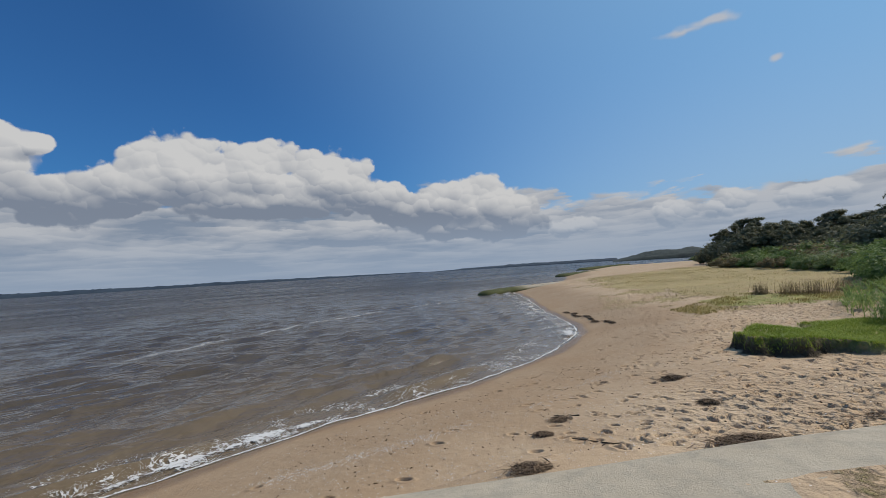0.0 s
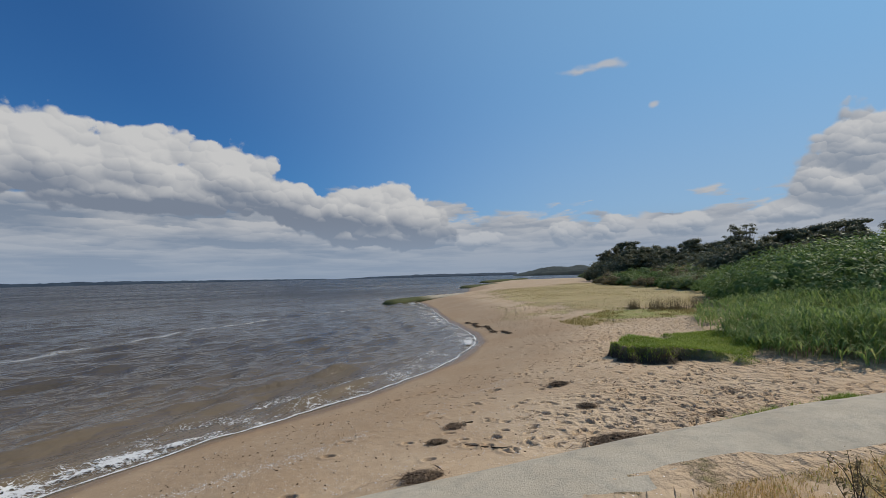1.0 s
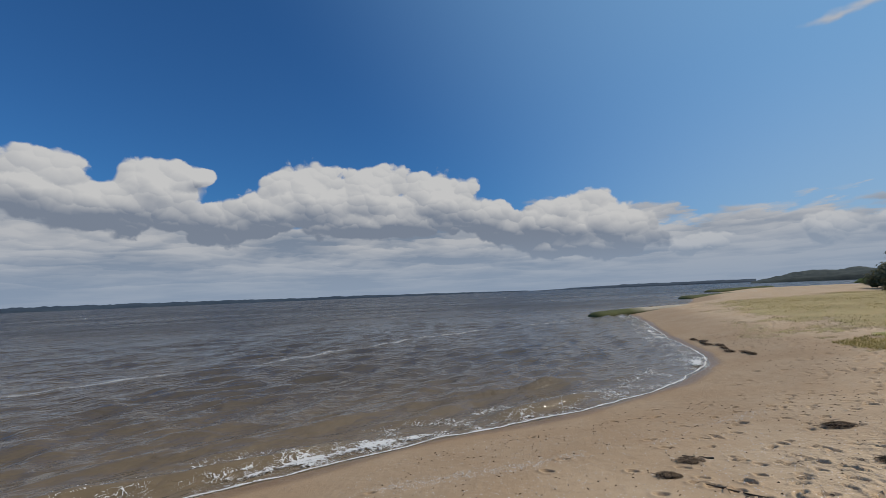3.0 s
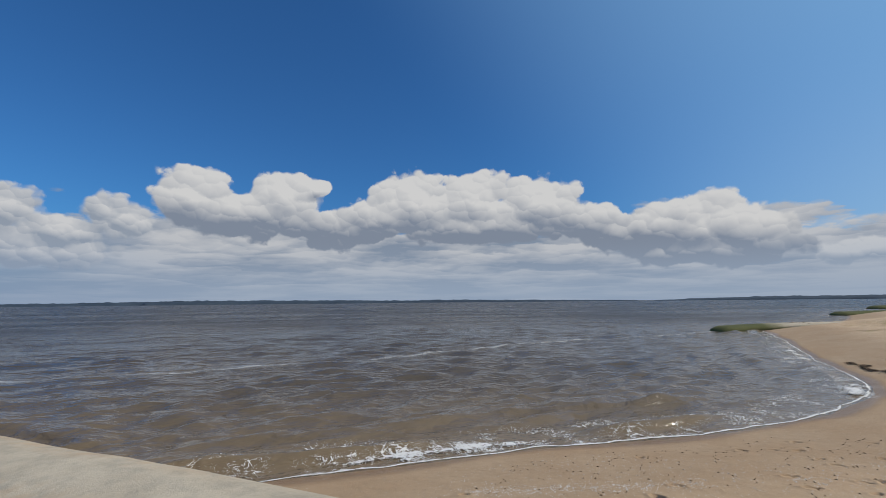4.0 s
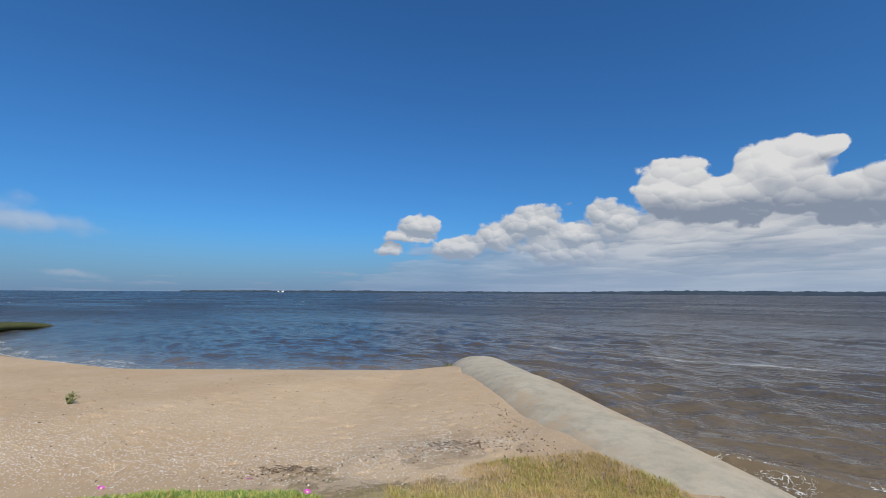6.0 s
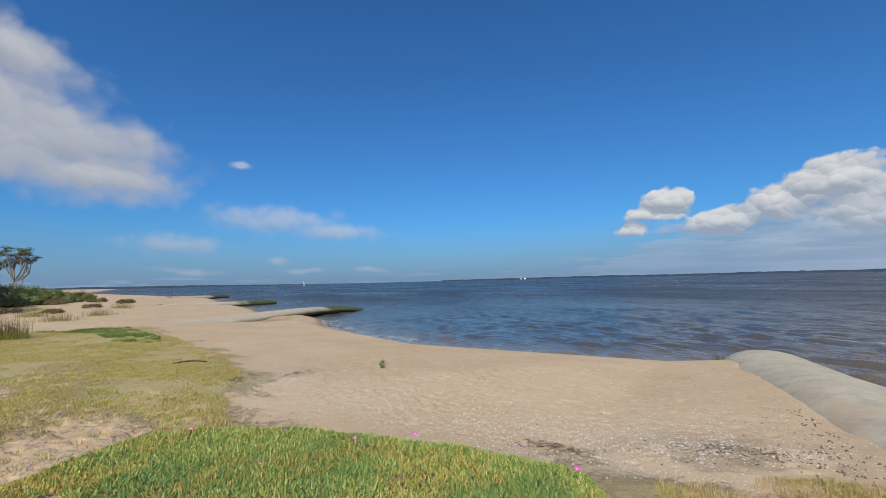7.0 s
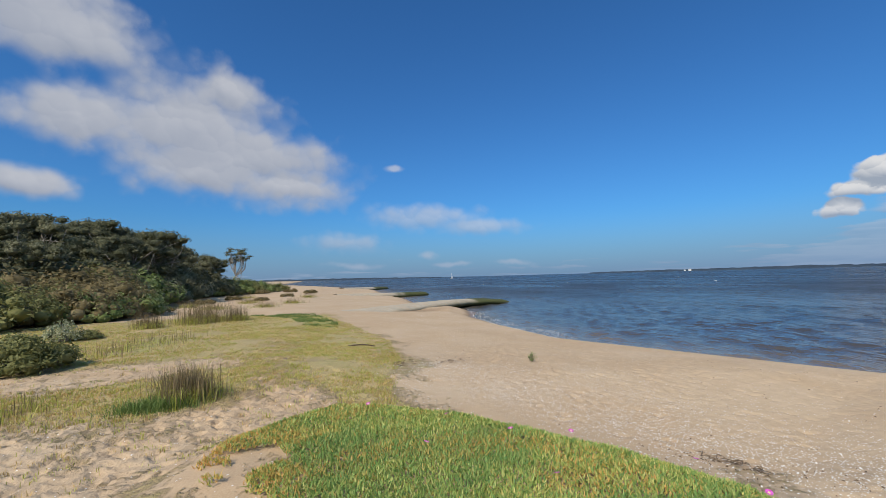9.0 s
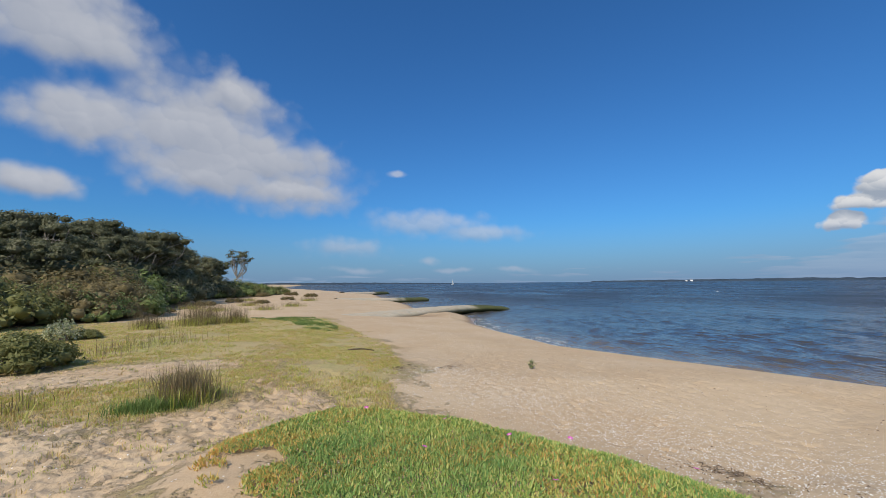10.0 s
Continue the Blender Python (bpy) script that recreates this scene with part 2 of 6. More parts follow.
def ramp(tree, value, *stops):
    nd = tree.nodes.new("ShaderNodeValToRGB")
    tree.links.new(value, nd.inputs[0])
    els = nd.color_ramp.elements
    while len(els) < len(stops):
        els.new(0.5)
    for e_, (at, col) in zip(els, stops):
        e_.position, e_.color = at, (*col, 1)
    return nd.outputs[0]


def sand_nodes(tree, place, bsdf):
    big = fractal(tree, place, 0.5, 4).outputs["Fac"]
    mid = fractal(tree, place, 4.0, 6, 0.6).outputs["Fac"]
    fine = fractal(tree, place, 60.0, 3, 0.7).outputs["Fac"]
    col = mix(tree, step(tree, big, 0.35, 0.65), (0.51, 0.35, 0.21, 1), (0.56, 0.41, 0.265, 1))
    col = mix(tree, step(tree, mid, 0.3, 0.75, 0.0, 0.45), col, (0.40, 0.275, 0.16, 1))
    col = mix(tree, step(tree, fine, 0.35, 0.7, 0.0, 0.35), col, (0.63, 0.485, 0.325, 1))
    # broken shell, packed where the beach has its shell bands
    cells = tree.nodes.new("ShaderNodeTexVoronoi")
    tree.links.new(place, cells.inputs["Vector"])
    cells.inputs["Scale"].default_value = 36.0
    pick = wire(tree, "ShaderNodeSeparateColor", cells.outputs["Color"])
    shell = m(tree, "MULTIPLY", m(tree, "LESS_THAN", cells.outputs["Distance"], 0.31),
              m(tree, "LESS_THAN", pick, m(tree, "MULTIPLY_ADD", attribute(tree, "shell"), 0.75, 0.02)))
    col = mix(tree, m(tree, "MULTIPLY", shell, 0.9), col, (0.80, 0.76, 0.70, 1))
    # wet edge, dull straw and green growth
    wet = attribute(tree, "wet")
    col = mix(tree, wet, col, mix(tree, 1.0, col, (0.52, 0.46, 0.40, 1), "MULTIPLY"))
    g = attribute(tree, "grass")
    gn = m(tree, "ADD", m(tree, "MULTIPLY", fractal(tree, place, 2.3, 6, 0.65).outputs["Fac"], 0.55), m(tree, "MULTIPLY", fractal(tree, place, 14.0, 5, 0.7).outputs["Fac"], 0.45))
    gm = step(tree, m(tree, "ADD", m(tree, "MULTIPLY_ADD", gn, 2.4, -0.7), m(tree, "MULTIPLY", m(tree, "SUBTRACT", g, 0.5), 0.7)), 0.38, 0.72)
    gm = m(tree, "MULTIPLY", gm, step(tree, g, 0.02, 0.2))
    gc = mix(tree, step(tree, fractal(tree, place, 1.1, 5).outputs["Fac"], 0.35, 0.65), (0.51, 0.38, 0.15, 1), (0.40, 0.345, 0.10, 1))
    gc = mix(tree, step(tree, fractal(tree, place, 45.0, 3, 0.7).outputs["Fac"], 0.4, 0.7, 0.0, 0.8), gc, (0.20, 0.17, 0.07, 1))
    gc = mix(tree, step(tree, fractal(tree, place, 8.0, 6, 0.72).outputs["Fac"], 0.48, 0.62, 0.0, 0.45), gc, (0.28, 0.26, 0.075, 1))
    col = mix(tree, m(tree, "MULTIPLY", gm, 0.62), col, gc)
    lush = attribute(tree, "lush")
    lc = mix(tree, step(tree, mid, 0.35, 0.65), (0.15, 0.20, 0.035, 1), (0.30, 0.32, 0.075, 1))
    lc = mix(tree, step(tree, fractal(tree, place, 7.0, 6, 0.7).outputs["Fac"], 0.42, 0.60, 0.0, 0.85), lc, (0.46, 0.40, 0.16, 1))
    lm = m(tree, "MULTIPLY", lush, step(tree, m(tree, "MULTIPLY_ADD", lush, 0.45, gn), 0.58, 0.76))
    col = mix(tree, lm, col, lc)
    # mud colour for debris patches, and for the overhang shade painted under the cushion
    mud_and_shade = attribute(tree, "mud_and_shade")
    col = mix(tree, mud_and_shade, col, (0.05, 0.036, 0.022, 1))
    tree.links.new(col, bsdf.inputs["Base Color"])
    tree.links.new(m(tree, "MULTIPLY", step(tree, wet, 0.5, 1.0, 0.93, 0.36), 1.0), bsdf.inputs["Roughness"])
    rippled = attribute(tree, "trod")
    h1 = m(tree, "MULTIPLY", fractal(tree, place, 6.5, 3, 0.5).outputs["Fac"], m(tree, "MULTIPLY_ADD", rippled, 0.85, 0.03))
    n = relief(tree, None, h1, 0.18, 1.0)
    tufts = m(tree, "MULTIPLY", m(tree, "MULTIPLY", m(tree, "MAXIMUM", gm, lm), gn), 4.0)
    relief(tree, bsdf, m(tree, "ADD", m(tree, "MULTIPLY_ADD", fine, 0.5, m(tree, "MULTIPLY", shell, 0.6)), tufts), 0.016, 0.9, n)


SAND = material("sand", sand_nodes)


def water_nodes(tree, place, bsdf):
    silt_and_sheen = attribute(tree, "silt_and_sheen")
    n = fractal(tree, place, 0.05, 4).outputs["Fac"]
    deep = mix(tree, step(tree, n, 0.3, 0.7), (0.024, 0.031, 0.038, 1), (0.040, 0.042, 0.043, 1))
    # silt near shore; farther out also sun scatter and sky reflection as colour
    col = mix(tree, silt_and_sheen, deep, (0.195, 0.145, 0.090, 1))
    tree.links.new(col, bsdf.inputs["Base Color"])
    bsdf.inputs["IOR"].default_value = 1.33
    bsdf.inputs["Specular IOR Level"].default_value = 0.33
    bsdf.inputs["Roughness"].default_value = 0.06
    lengthwise = tree.nodes.new("ShaderNodeMapping")
    tree.links.new(place, lengthwise.inputs["Vector"])
    lengthwise.vector_type = "TEXTURE"
    lengthwise.inputs["Rotation"].default_value = (0, 0, radians(47))
    lengthwise.inputs["Scale"].default_value = (2.1, 1.0, 1.0)
    v = lengthwise.outputs[0]
    swell = fractal(tree, v, 0.55, 2, 0.45, 0.4).outputs["Fac"]
    chop = fractal(tree, v, 2.4, 2, 0.5, 0.5).outputs["Fac"]
    ripple = fractal(tree, v, 8.0, 2, 0.5, 0.4).outputs["Fac"]
    calm = step(tree, silt_and_sheen, 0.6, 1.0, 1.0, 0.6)
    far = attribute(tree, "far")
    gust = step(tree, fractal(tree, v, 0.05, 5, 0.6, 0.3).outputs["Fac"], 0.36, 0.64)
    tree.links.new(m(tree, "MULTIPLY_ADD", far, m(tree, "MULTIPLY_ADD", gust, 0.16, 0.16), 0.06), bsdf.inputs["Roughness"])
    broad = fractal(tree, v, 0.12, 6, 0.68, 0.4).outputs["Fac"]
    a_ = relief(tree, None, m(tree, "MULTIPLY", broad, far), 2.6, 1.0)
    a_ = relief(tree, None, m(tree, "MULTIPLY", swell, m(tree, "MULTIPLY_ADD", far, 2.2, 0.1)), 0.30, 1.0, a_)
    b_ = relief(tree, None, m(tree, "MULTIPLY", m(tree, "MULTIPLY", chop, calm), m(tree, "MULTIPLY_ADD", far, 0.8, 0.6)), 0.20, 1.0, a_)
    relief(tree, bsdf, m(tree, "MULTIPLY", ripple, m(tree, "MULTIPLY_ADD", gust, 0.7, 0.6)), 0.046, 1.0, b_)


WATER = material("water", water_nodes)


def foam_nodes(tree, place, bsdf):
    bsdf.inputs["Base Color"].default_value = (0.72, 0.70, 0.66, 1)
    warp = fractal(tree, place, 2.0, 4, 0.6)
    q = vm(tree, "MULTIPLY_ADD", warp.outputs["Color"], (0.9, 0.9, 0.0), place)
    lace = tree.nodes.new("ShaderNodeTexVoronoi")
    lace.feature = "DISTANCE_TO_EDGE"
    tree.links.new(q, lace.inputs["Vector"])
    lace.inputs["Scale"].default_value = 8.0
    dense = attribute(tree, "dense")
    patch = fractal(tree, place, 0.9, 4, 0.6).outputs["Fac"]
    d = m(tree, "MULTIPLY", dense, m(tree, "MULTIPLY", step(tree, patch, 0.44, 0.66), step(tree, fractal(tree, place, 6.0, 4, 0.7).outputs["Fac"], 0.38, 0.6)))
    web = m(tree, "LESS_THAN", lace.outputs["Distance"], m(tree, "MULTIPLY", d, 0.16))
    line = attribute(tree, "line")
    crumb = fractal(tree, place, 11.0, 5, 0.75).outputs["Fac"]
    edge = m(tree, "GREATER_THAN", m(tree, "ADD", m(tree, "ADD", line, m(tree, "MULTIPLY", crumb, 1.2)), m(tree, "MULTIPLY_ADD", patch, 0.9, -0.45)), 1.3)
    tree.links.new(m(tree, "MAXIMUM", web, edge), bsdf.inputs["Alpha"])


FOAM = material("foam", foam_nodes, 0.7)


def streak_nodes(tree, place, bsdf):
    bsdf.inputs["Base Color"].default_value = (0.62, 0.62, 0.60, 1)
    n = fractal(tree, place, 1.6, 6, 0.7).outputs["Fac"]
    big = fractal(tree, place, 0.12, 2).outputs["Fac"]
    v = m(tree, "MULTIPLY", step(tree, n, 0.25, 0.62), m(tree, "MULTIPLY", attribute(tree, "dense"), step(tree, big, 0.3, 0.6, 0.7, 1.0)))
    tree.links.new(v, bsdf.inputs["Alpha"])


STREAK = material("foam_streak", streak_nodes, 0.8)


def canvas_nodes(tree, place, bsdf):
    """Weathered sand-filled geotextile: grey cloth, sand film, dark algae."""
    n = fractal(tree, place, 1.3, 6, 0.6).outputs["Fac"]
    f = fractal(tree, place, 42.0, 4, 0.7).outputs["Fac"]
    col = mix(tree, step(tree, n, 0.35, 0.68), (0.49, 0.415, 0.305, 1), (0.57, 0.49, 0.365, 1))
    col = mix(tree, m(tree, "MULTIPLY", step(tree, f, 0.40, 0.70), 0.18), col, (0.28, 0.24, 0.18, 1))
    # darker blotches, weighted towards the flanks
    col = mix(tree, m(tree, "MULTIPLY", attribute(tree, "flank_mottle"), step(tree, fractal(tree, place, 3.5, 6, 0.7).outputs["Fac"], 0.42, 0.68, 0.0, 0.50)), col, (0.27, 0.245, 0.20, 1))
    col = mix(tree, m(tree, "MULTIPLY", attribute(tree, "drift"), step(tree, fractal(tree, place, 2.2, 6, 0.7).outputs["Fac"], 0.4, 0.6)), col, (0.50, 0.37, 0.24, 1))
    col = mix(tree, attribute(tree, "algae"), col, mix(tree, n, (0.05, 0.055, 0.018, 1), (0.115, 0.12, 0.042, 1)))
    tree.links.new(col, bsdf.inputs["Base Color"])
    relief(tree, bsdf, m(tree, "MULTIPLY_ADD", n, 2.0, f), 0.012, 0.8)


CANVAS = material("geotextile", canvas_nodes)


def leaf_material(name, a, b, c, rough=0.58, patches=0.35):
    def nodes(tree, place, bsdf):
        col = ramp(tree, island(tree), (0.0, a), (0.5, b), (1.0, c))
        patch = fractal(tree, place, patches, 3).outputs["Fac"]
        col = mix(tree, step(tree, patch, 0.42, 0.62, 0.0, 0.55), col, (*a, 1))
        tree.links.new(col, bsdf.inputs["Base Color"])
        bsdf.inputs["Specular IOR Level"].default_value = 0.16
        thin = tree.nodes.new("ShaderNodeBsdfTranslucent")
        tree.links.new(col, thin.inputs[0])
        ms = tree.nodes.new("ShaderNodeMixShader")
        ms.inputs[0].default_value = 0.35
        out = tree.nodes["Material Output"]
        tree.links.new(bsdf.outputs[0], ms.inputs[1])
        tree.links.new(thin.outputs[0], ms.inputs[2])
        tree.links.new(ms.outputs[0], out.inputs[0])
    return material(name, nodes, rough)


LEAF_DARK = leaf_material("banksia_leaf", (0.109, 0.113, 0.058), (0.167, 0.171, 0.093), (0.290, 0.275, 0.174))
LEAF_GREEN = leaf_material("shrub_leaf", (0.132, 0.185, 0.051), (0.225, 0.277, 0.089), (0.397, 0.423, 0.202))
LEAF_BRIGHT = leaf_material("bright_leaf", (0.117, 0.176, 0.046), (0.189, 0.273, 0.072), (0.286, 0.364, 0.130))
LEAF_OLIVE = leaf_material("olive_leaf", (0.143, 0.148, 0.050), (0.227, 0.227, 0.080), (0.353, 0.336, 0.143))
LEAF_BROWN = leaf_material("brown_heath", (0.175, 0.139, 0.060), (0.250, 0.193, 0.091), (0.350, 0.284, 0.150))
LEAF_PALE = leaf_material("pale_leaf", (0.20, 0.22, 0.10), (0.34, 0.36, 0.20), (0.55, 0.54, 0.38))
GRASS_LUSH = leaf_material("lush_grass_blade", (0.188, 0.263, 0.036), (0.312, 0.388, 0.060), (0.463, 0.512, 0.108), patches=1.2)
REED = leaf_material("reed_blade", (0.182, 0.260, 0.065), (0.286, 0.390, 0.104), (0.455, 0.481, 0.195))
RUSH = leaf_material("rush_stem", (0.17, 0.13, 0.07), (0.27, 0.21, 0.11), (0.40, 0.30, 0.18))
GRASS_DRY = leaf_material("dry_grass", (0.50, 0.34, 0.12), (0.64, 0.47, 0.20), (0.72, 0.58, 0.31))
STRAW = leaf_material("marsh_straw", (0.30, 0.24, 0.08), (0.42, 0.34, 0.12), (0.52, 0.44, 0.19))
GRASS_GREEN = leaf_material("green_grass", (0.36, 0.37, 0.07), (0.50, 0.49, 0.12), (0.64, 0.59, 0.23))
SUCCULENT = leaf_material("pigface_leaf", (0.195, 0.349, 0.108), (0.414, 0.512, 0.132), (0.782, 0.698, 0.264), 0.45, 1.6)
SUCCULENT_DRY = leaf_material("yellow_pigface_leaf", (0.418, 0.396, 0.110), (0.682, 0.506, 0.143), (0.792, 0.462, 0.176), 0.5)
PETAL = material("magenta_petal", lambda t, p, b: t.links.new(mix(t, island(t), (0.55, 0.06, 0.38, 1), (0.70, 0.16, 0.55, 1)), b.inputs["Base Color"]))
PISTIL = material("yellow_centre", lambda t, p, b: t.links.new(mix(t, fractal(t, p, 300).outputs["Fac"], (0.7, 0.55, 0.2, 1), (0.8, 0.75, 0.5, 1)), b.inputs["Base Color"]))


def mottled(name, a, b, scale, bump=0.01, rough=0.9):
    def nodes(tree, place, bsdf):
        n = fractal(tree, place, scale, 6, 0.65).outputs["Fac"]
        col = mix(tree, step(tree, n, 0.32, 0.68), (*a, 1), (*b, 1))
        tree.links.new(col, bsdf.inputs["Base Color"])
        relief(tree, bsdf, n, bump, 0.8)
    return material(name, nodes, rough)


BARK = mottled("grey_bark", (0.15, 0.13, 0.11), (0.40, 0.365, 0.32), 6.0)
WRACK = mottled("dry_seaweed", (0.085, 0.055, 0.034), (0.25, 0.17, 0.105), 32.0, 0.03)
LOG = mottled("driftwood", (0.06, 0.045, 0.03), (0.15, 0.11, 0.075), 8.0)
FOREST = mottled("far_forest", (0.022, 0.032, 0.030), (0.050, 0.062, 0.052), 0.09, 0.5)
# blue of the intervening air mixed into this forest colour
FARWOOD = mottled("haze_tinted_forest", (0.030, 0.046, 0.066), (0.050, 0.070, 0.092), 0.012, 0.5)
WHITE = mottled("white_paint", (0.75, 0.75, 0.73), (0.82, 0.82, 0.80), 2.0)
SHELL = mottled("shell", (0.62, 0.56, 0.48), (0.85, 0.82, 0.77), 40.0)
ROOF = mottled("grey_roof", (0.2, 0.2, 0.2), (0.3, 0.3, 0.3), 2.0)
MAST = mottled("alloy", (0.5, 0.5, 0.5), (0.6, 0.6, 0.6), 3.0)


# ---- mesh helpers ----
rng = np.random.default_rng(7)


def from_arrays(name, verts, faces, mat, smooth=False, attrs=None):
    """A mesh from numpy arrays; faces all with the same number of corners."""
    me = bpy.data.meshes.new(name)
    verts, faces = np.asarray(verts, np.float32), np.asarray(faces, np.int32)
    k = faces.shape[1]
    me.vertices.add(len(verts))
    me.vertices.foreach_set("co", verts.ravel())
    me.loops.add(faces.size)
    me.loops.foreach_set("vertex_index", faces.ravel())
    me.polygons.add(len(faces))
    me.polygons.foreach_set("loop_start", np.arange(0, faces.size, k, dtype=np.int32))
    me.polygons.foreach_set("loop_total", np.full(len(faces), k, np.int32))
    me.polygons.foreach_set("use_smooth", np.full(len(faces), smooth))
    for key, vals in (attrs or {}).items():
        me.attributes.new(key, "FLOAT", "POINT").data.foreach_set("value", np.asarray(vals, np.float32))
    me.update(calc_edges=True)
    me.materials.append(mat)
    return me


def part(name, me, parent, label=""):
    ob = new(name, me)
    ob.parent = parent
    if label:
        ob["label"] = label
    return ob


def base(name, x, y, z, label, category, group="", kind=""):
    """An Empty at the foot of a thing that parents its parts."""
    ob = new(name)
    ob.location = (x, y, z)
    ob.empty_display_size = 0.2
    return tagged(ob, label, category, group, kind)


def value_noise(x, y, seed=0):
    """Smooth lattice noise, 0 to 1."""
    r = np.random.default_rng(seed).random((64, 64))
    xi, yi = np.floor(x).astype(int), np.floor(y).astype(int)
    fx, fy = x - xi, y - yi
    fx, fy = fx * fx * (3 - 2 * fx), fy * fy * (3 - 2 * fy)
    a_, b_ = r[xi % 64, yi % 64], r[(xi + 1) % 64, yi % 64]
    c_, d_ = r[xi % 64, (yi + 1) % 64], r[(xi + 1) % 64, (yi + 1) % 64]
    return (a_ * (1 - fx) + b_ * fx) * (1 - fy) + (c_ * (1 - fx) + d_ * fx) * fy


def sstep(v, lo, hi):
    t_ = np.clip((v - lo) / (hi - lo), 0, 1)
    return t_ * t_ * (3 - 2 * t_)


def to_line(x, y, line):
    """Distance to a polyline."""
    best = np.full(x.shape, 1e9)
    for (x0, y0), (x1, y1) in zip(line, line[1:]):
        dx, dy = x1 - x0, y1 - y0
        t_ = np.clip(((x - x0) * dx + (y - y0) * dy) / (dx * dx + dy * dy), 0, 1)
        best = np.minimum(best, np.hypot(x - x0 - t_ * dx, y - y0 - t_ * dy))
    return best


def within(x, y, ring):
    """Whether points lie inside a closed outline."""
    n = np.zeros(x.shape, bool)
    for (x0, y0), (x1, y1) in zip(ring, ring[1:] + ring[:1]):
        n ^= ((y0 > y) != (y1 > y)) & (x < (x1 - x0) * (y - y0) / (y1 - y0 + 1e-12) + x0)
    return n


# ---- the plan ----
# waterline, walked with the land to the left: the far end of one beach, the tube groyne's tip, the far end of the other
SHORE = [(950, 1450), (430, 680), (114, 184), (94, 160), (74, 160), (53, 150), (38, 122), (27, 96), (20, 72), (9.5, 54), (7.4, 47), (7.0, 37), (6.0, 26.4), (5.8, 20.2), (5.3, 17.6), (3.3, 14.1),
         (1.1, 11.5), (-0.9, 9.8), (-2.5, 8.6), (-3.9, 7.2), (-5.8, 5.4), (-7.2, 3.9), (-9.0, 2.6), (-15.3, 1.6), (-15.6, -4), (-15.9, -9), (-17.6, -12.5),
         (-19.2, -16), (-21.5, -20), (-24.5, -23.5), (-26.0, -27), (-29, -35), (-36, -46), (-44, -62), (-62, -92), (-80, -150), (-120, -300), (-700, -1500)]


def inside(x, y, line):
    """Signed distance to a closed outline, positive inside."""
    return to_line(x, y, line + line[:1]) * np.where(within(x, y, line), 1, -1)


TUBE_X = [-15.2, -13.8, -12, -9, -6, -3, 0, 3, 6, 10, 16]
TUBE_Y = [1.90, 1.88, 1.95, 2.25, 2.45, 2.72, 3.05, 3.55, 3.95, 4.15, 4.0]
TUBE_Z = [0.15, 0.28, 0.38, 0.50, 0.56, 0.58, 0.60, 0.62, 0.64, 0.66, 0.66]
PIGFACE = [(-0.60, -3.7), (-0.68, -4.15), (-1.02, -4.62), (-1.45, -4.92), (-1.98, -4.95), (-2.5, -5.12), (-2.82, -5.08), (-3.12, -4.5), (-3.33, -3.9), (-3.5, -3.3), (-3.65, -2.7), (-3.75, -2.1), (-3.76, -1.4), (-3.68, -0.85), (-3.0, -0.4), (-2.2, -0.8), (-1.5, -1.6), (-1.0, -2.4), (-0.9, -3.2)]


def shore_distance(x, y):
    """Metres inland of the waterline; negative over the water."""
    return to_line(x, y, SHORE) * np.where(within(x, y, SHORE + [(3000, -6000), (6000, 0), (6000, 6000)]), 1, -1)


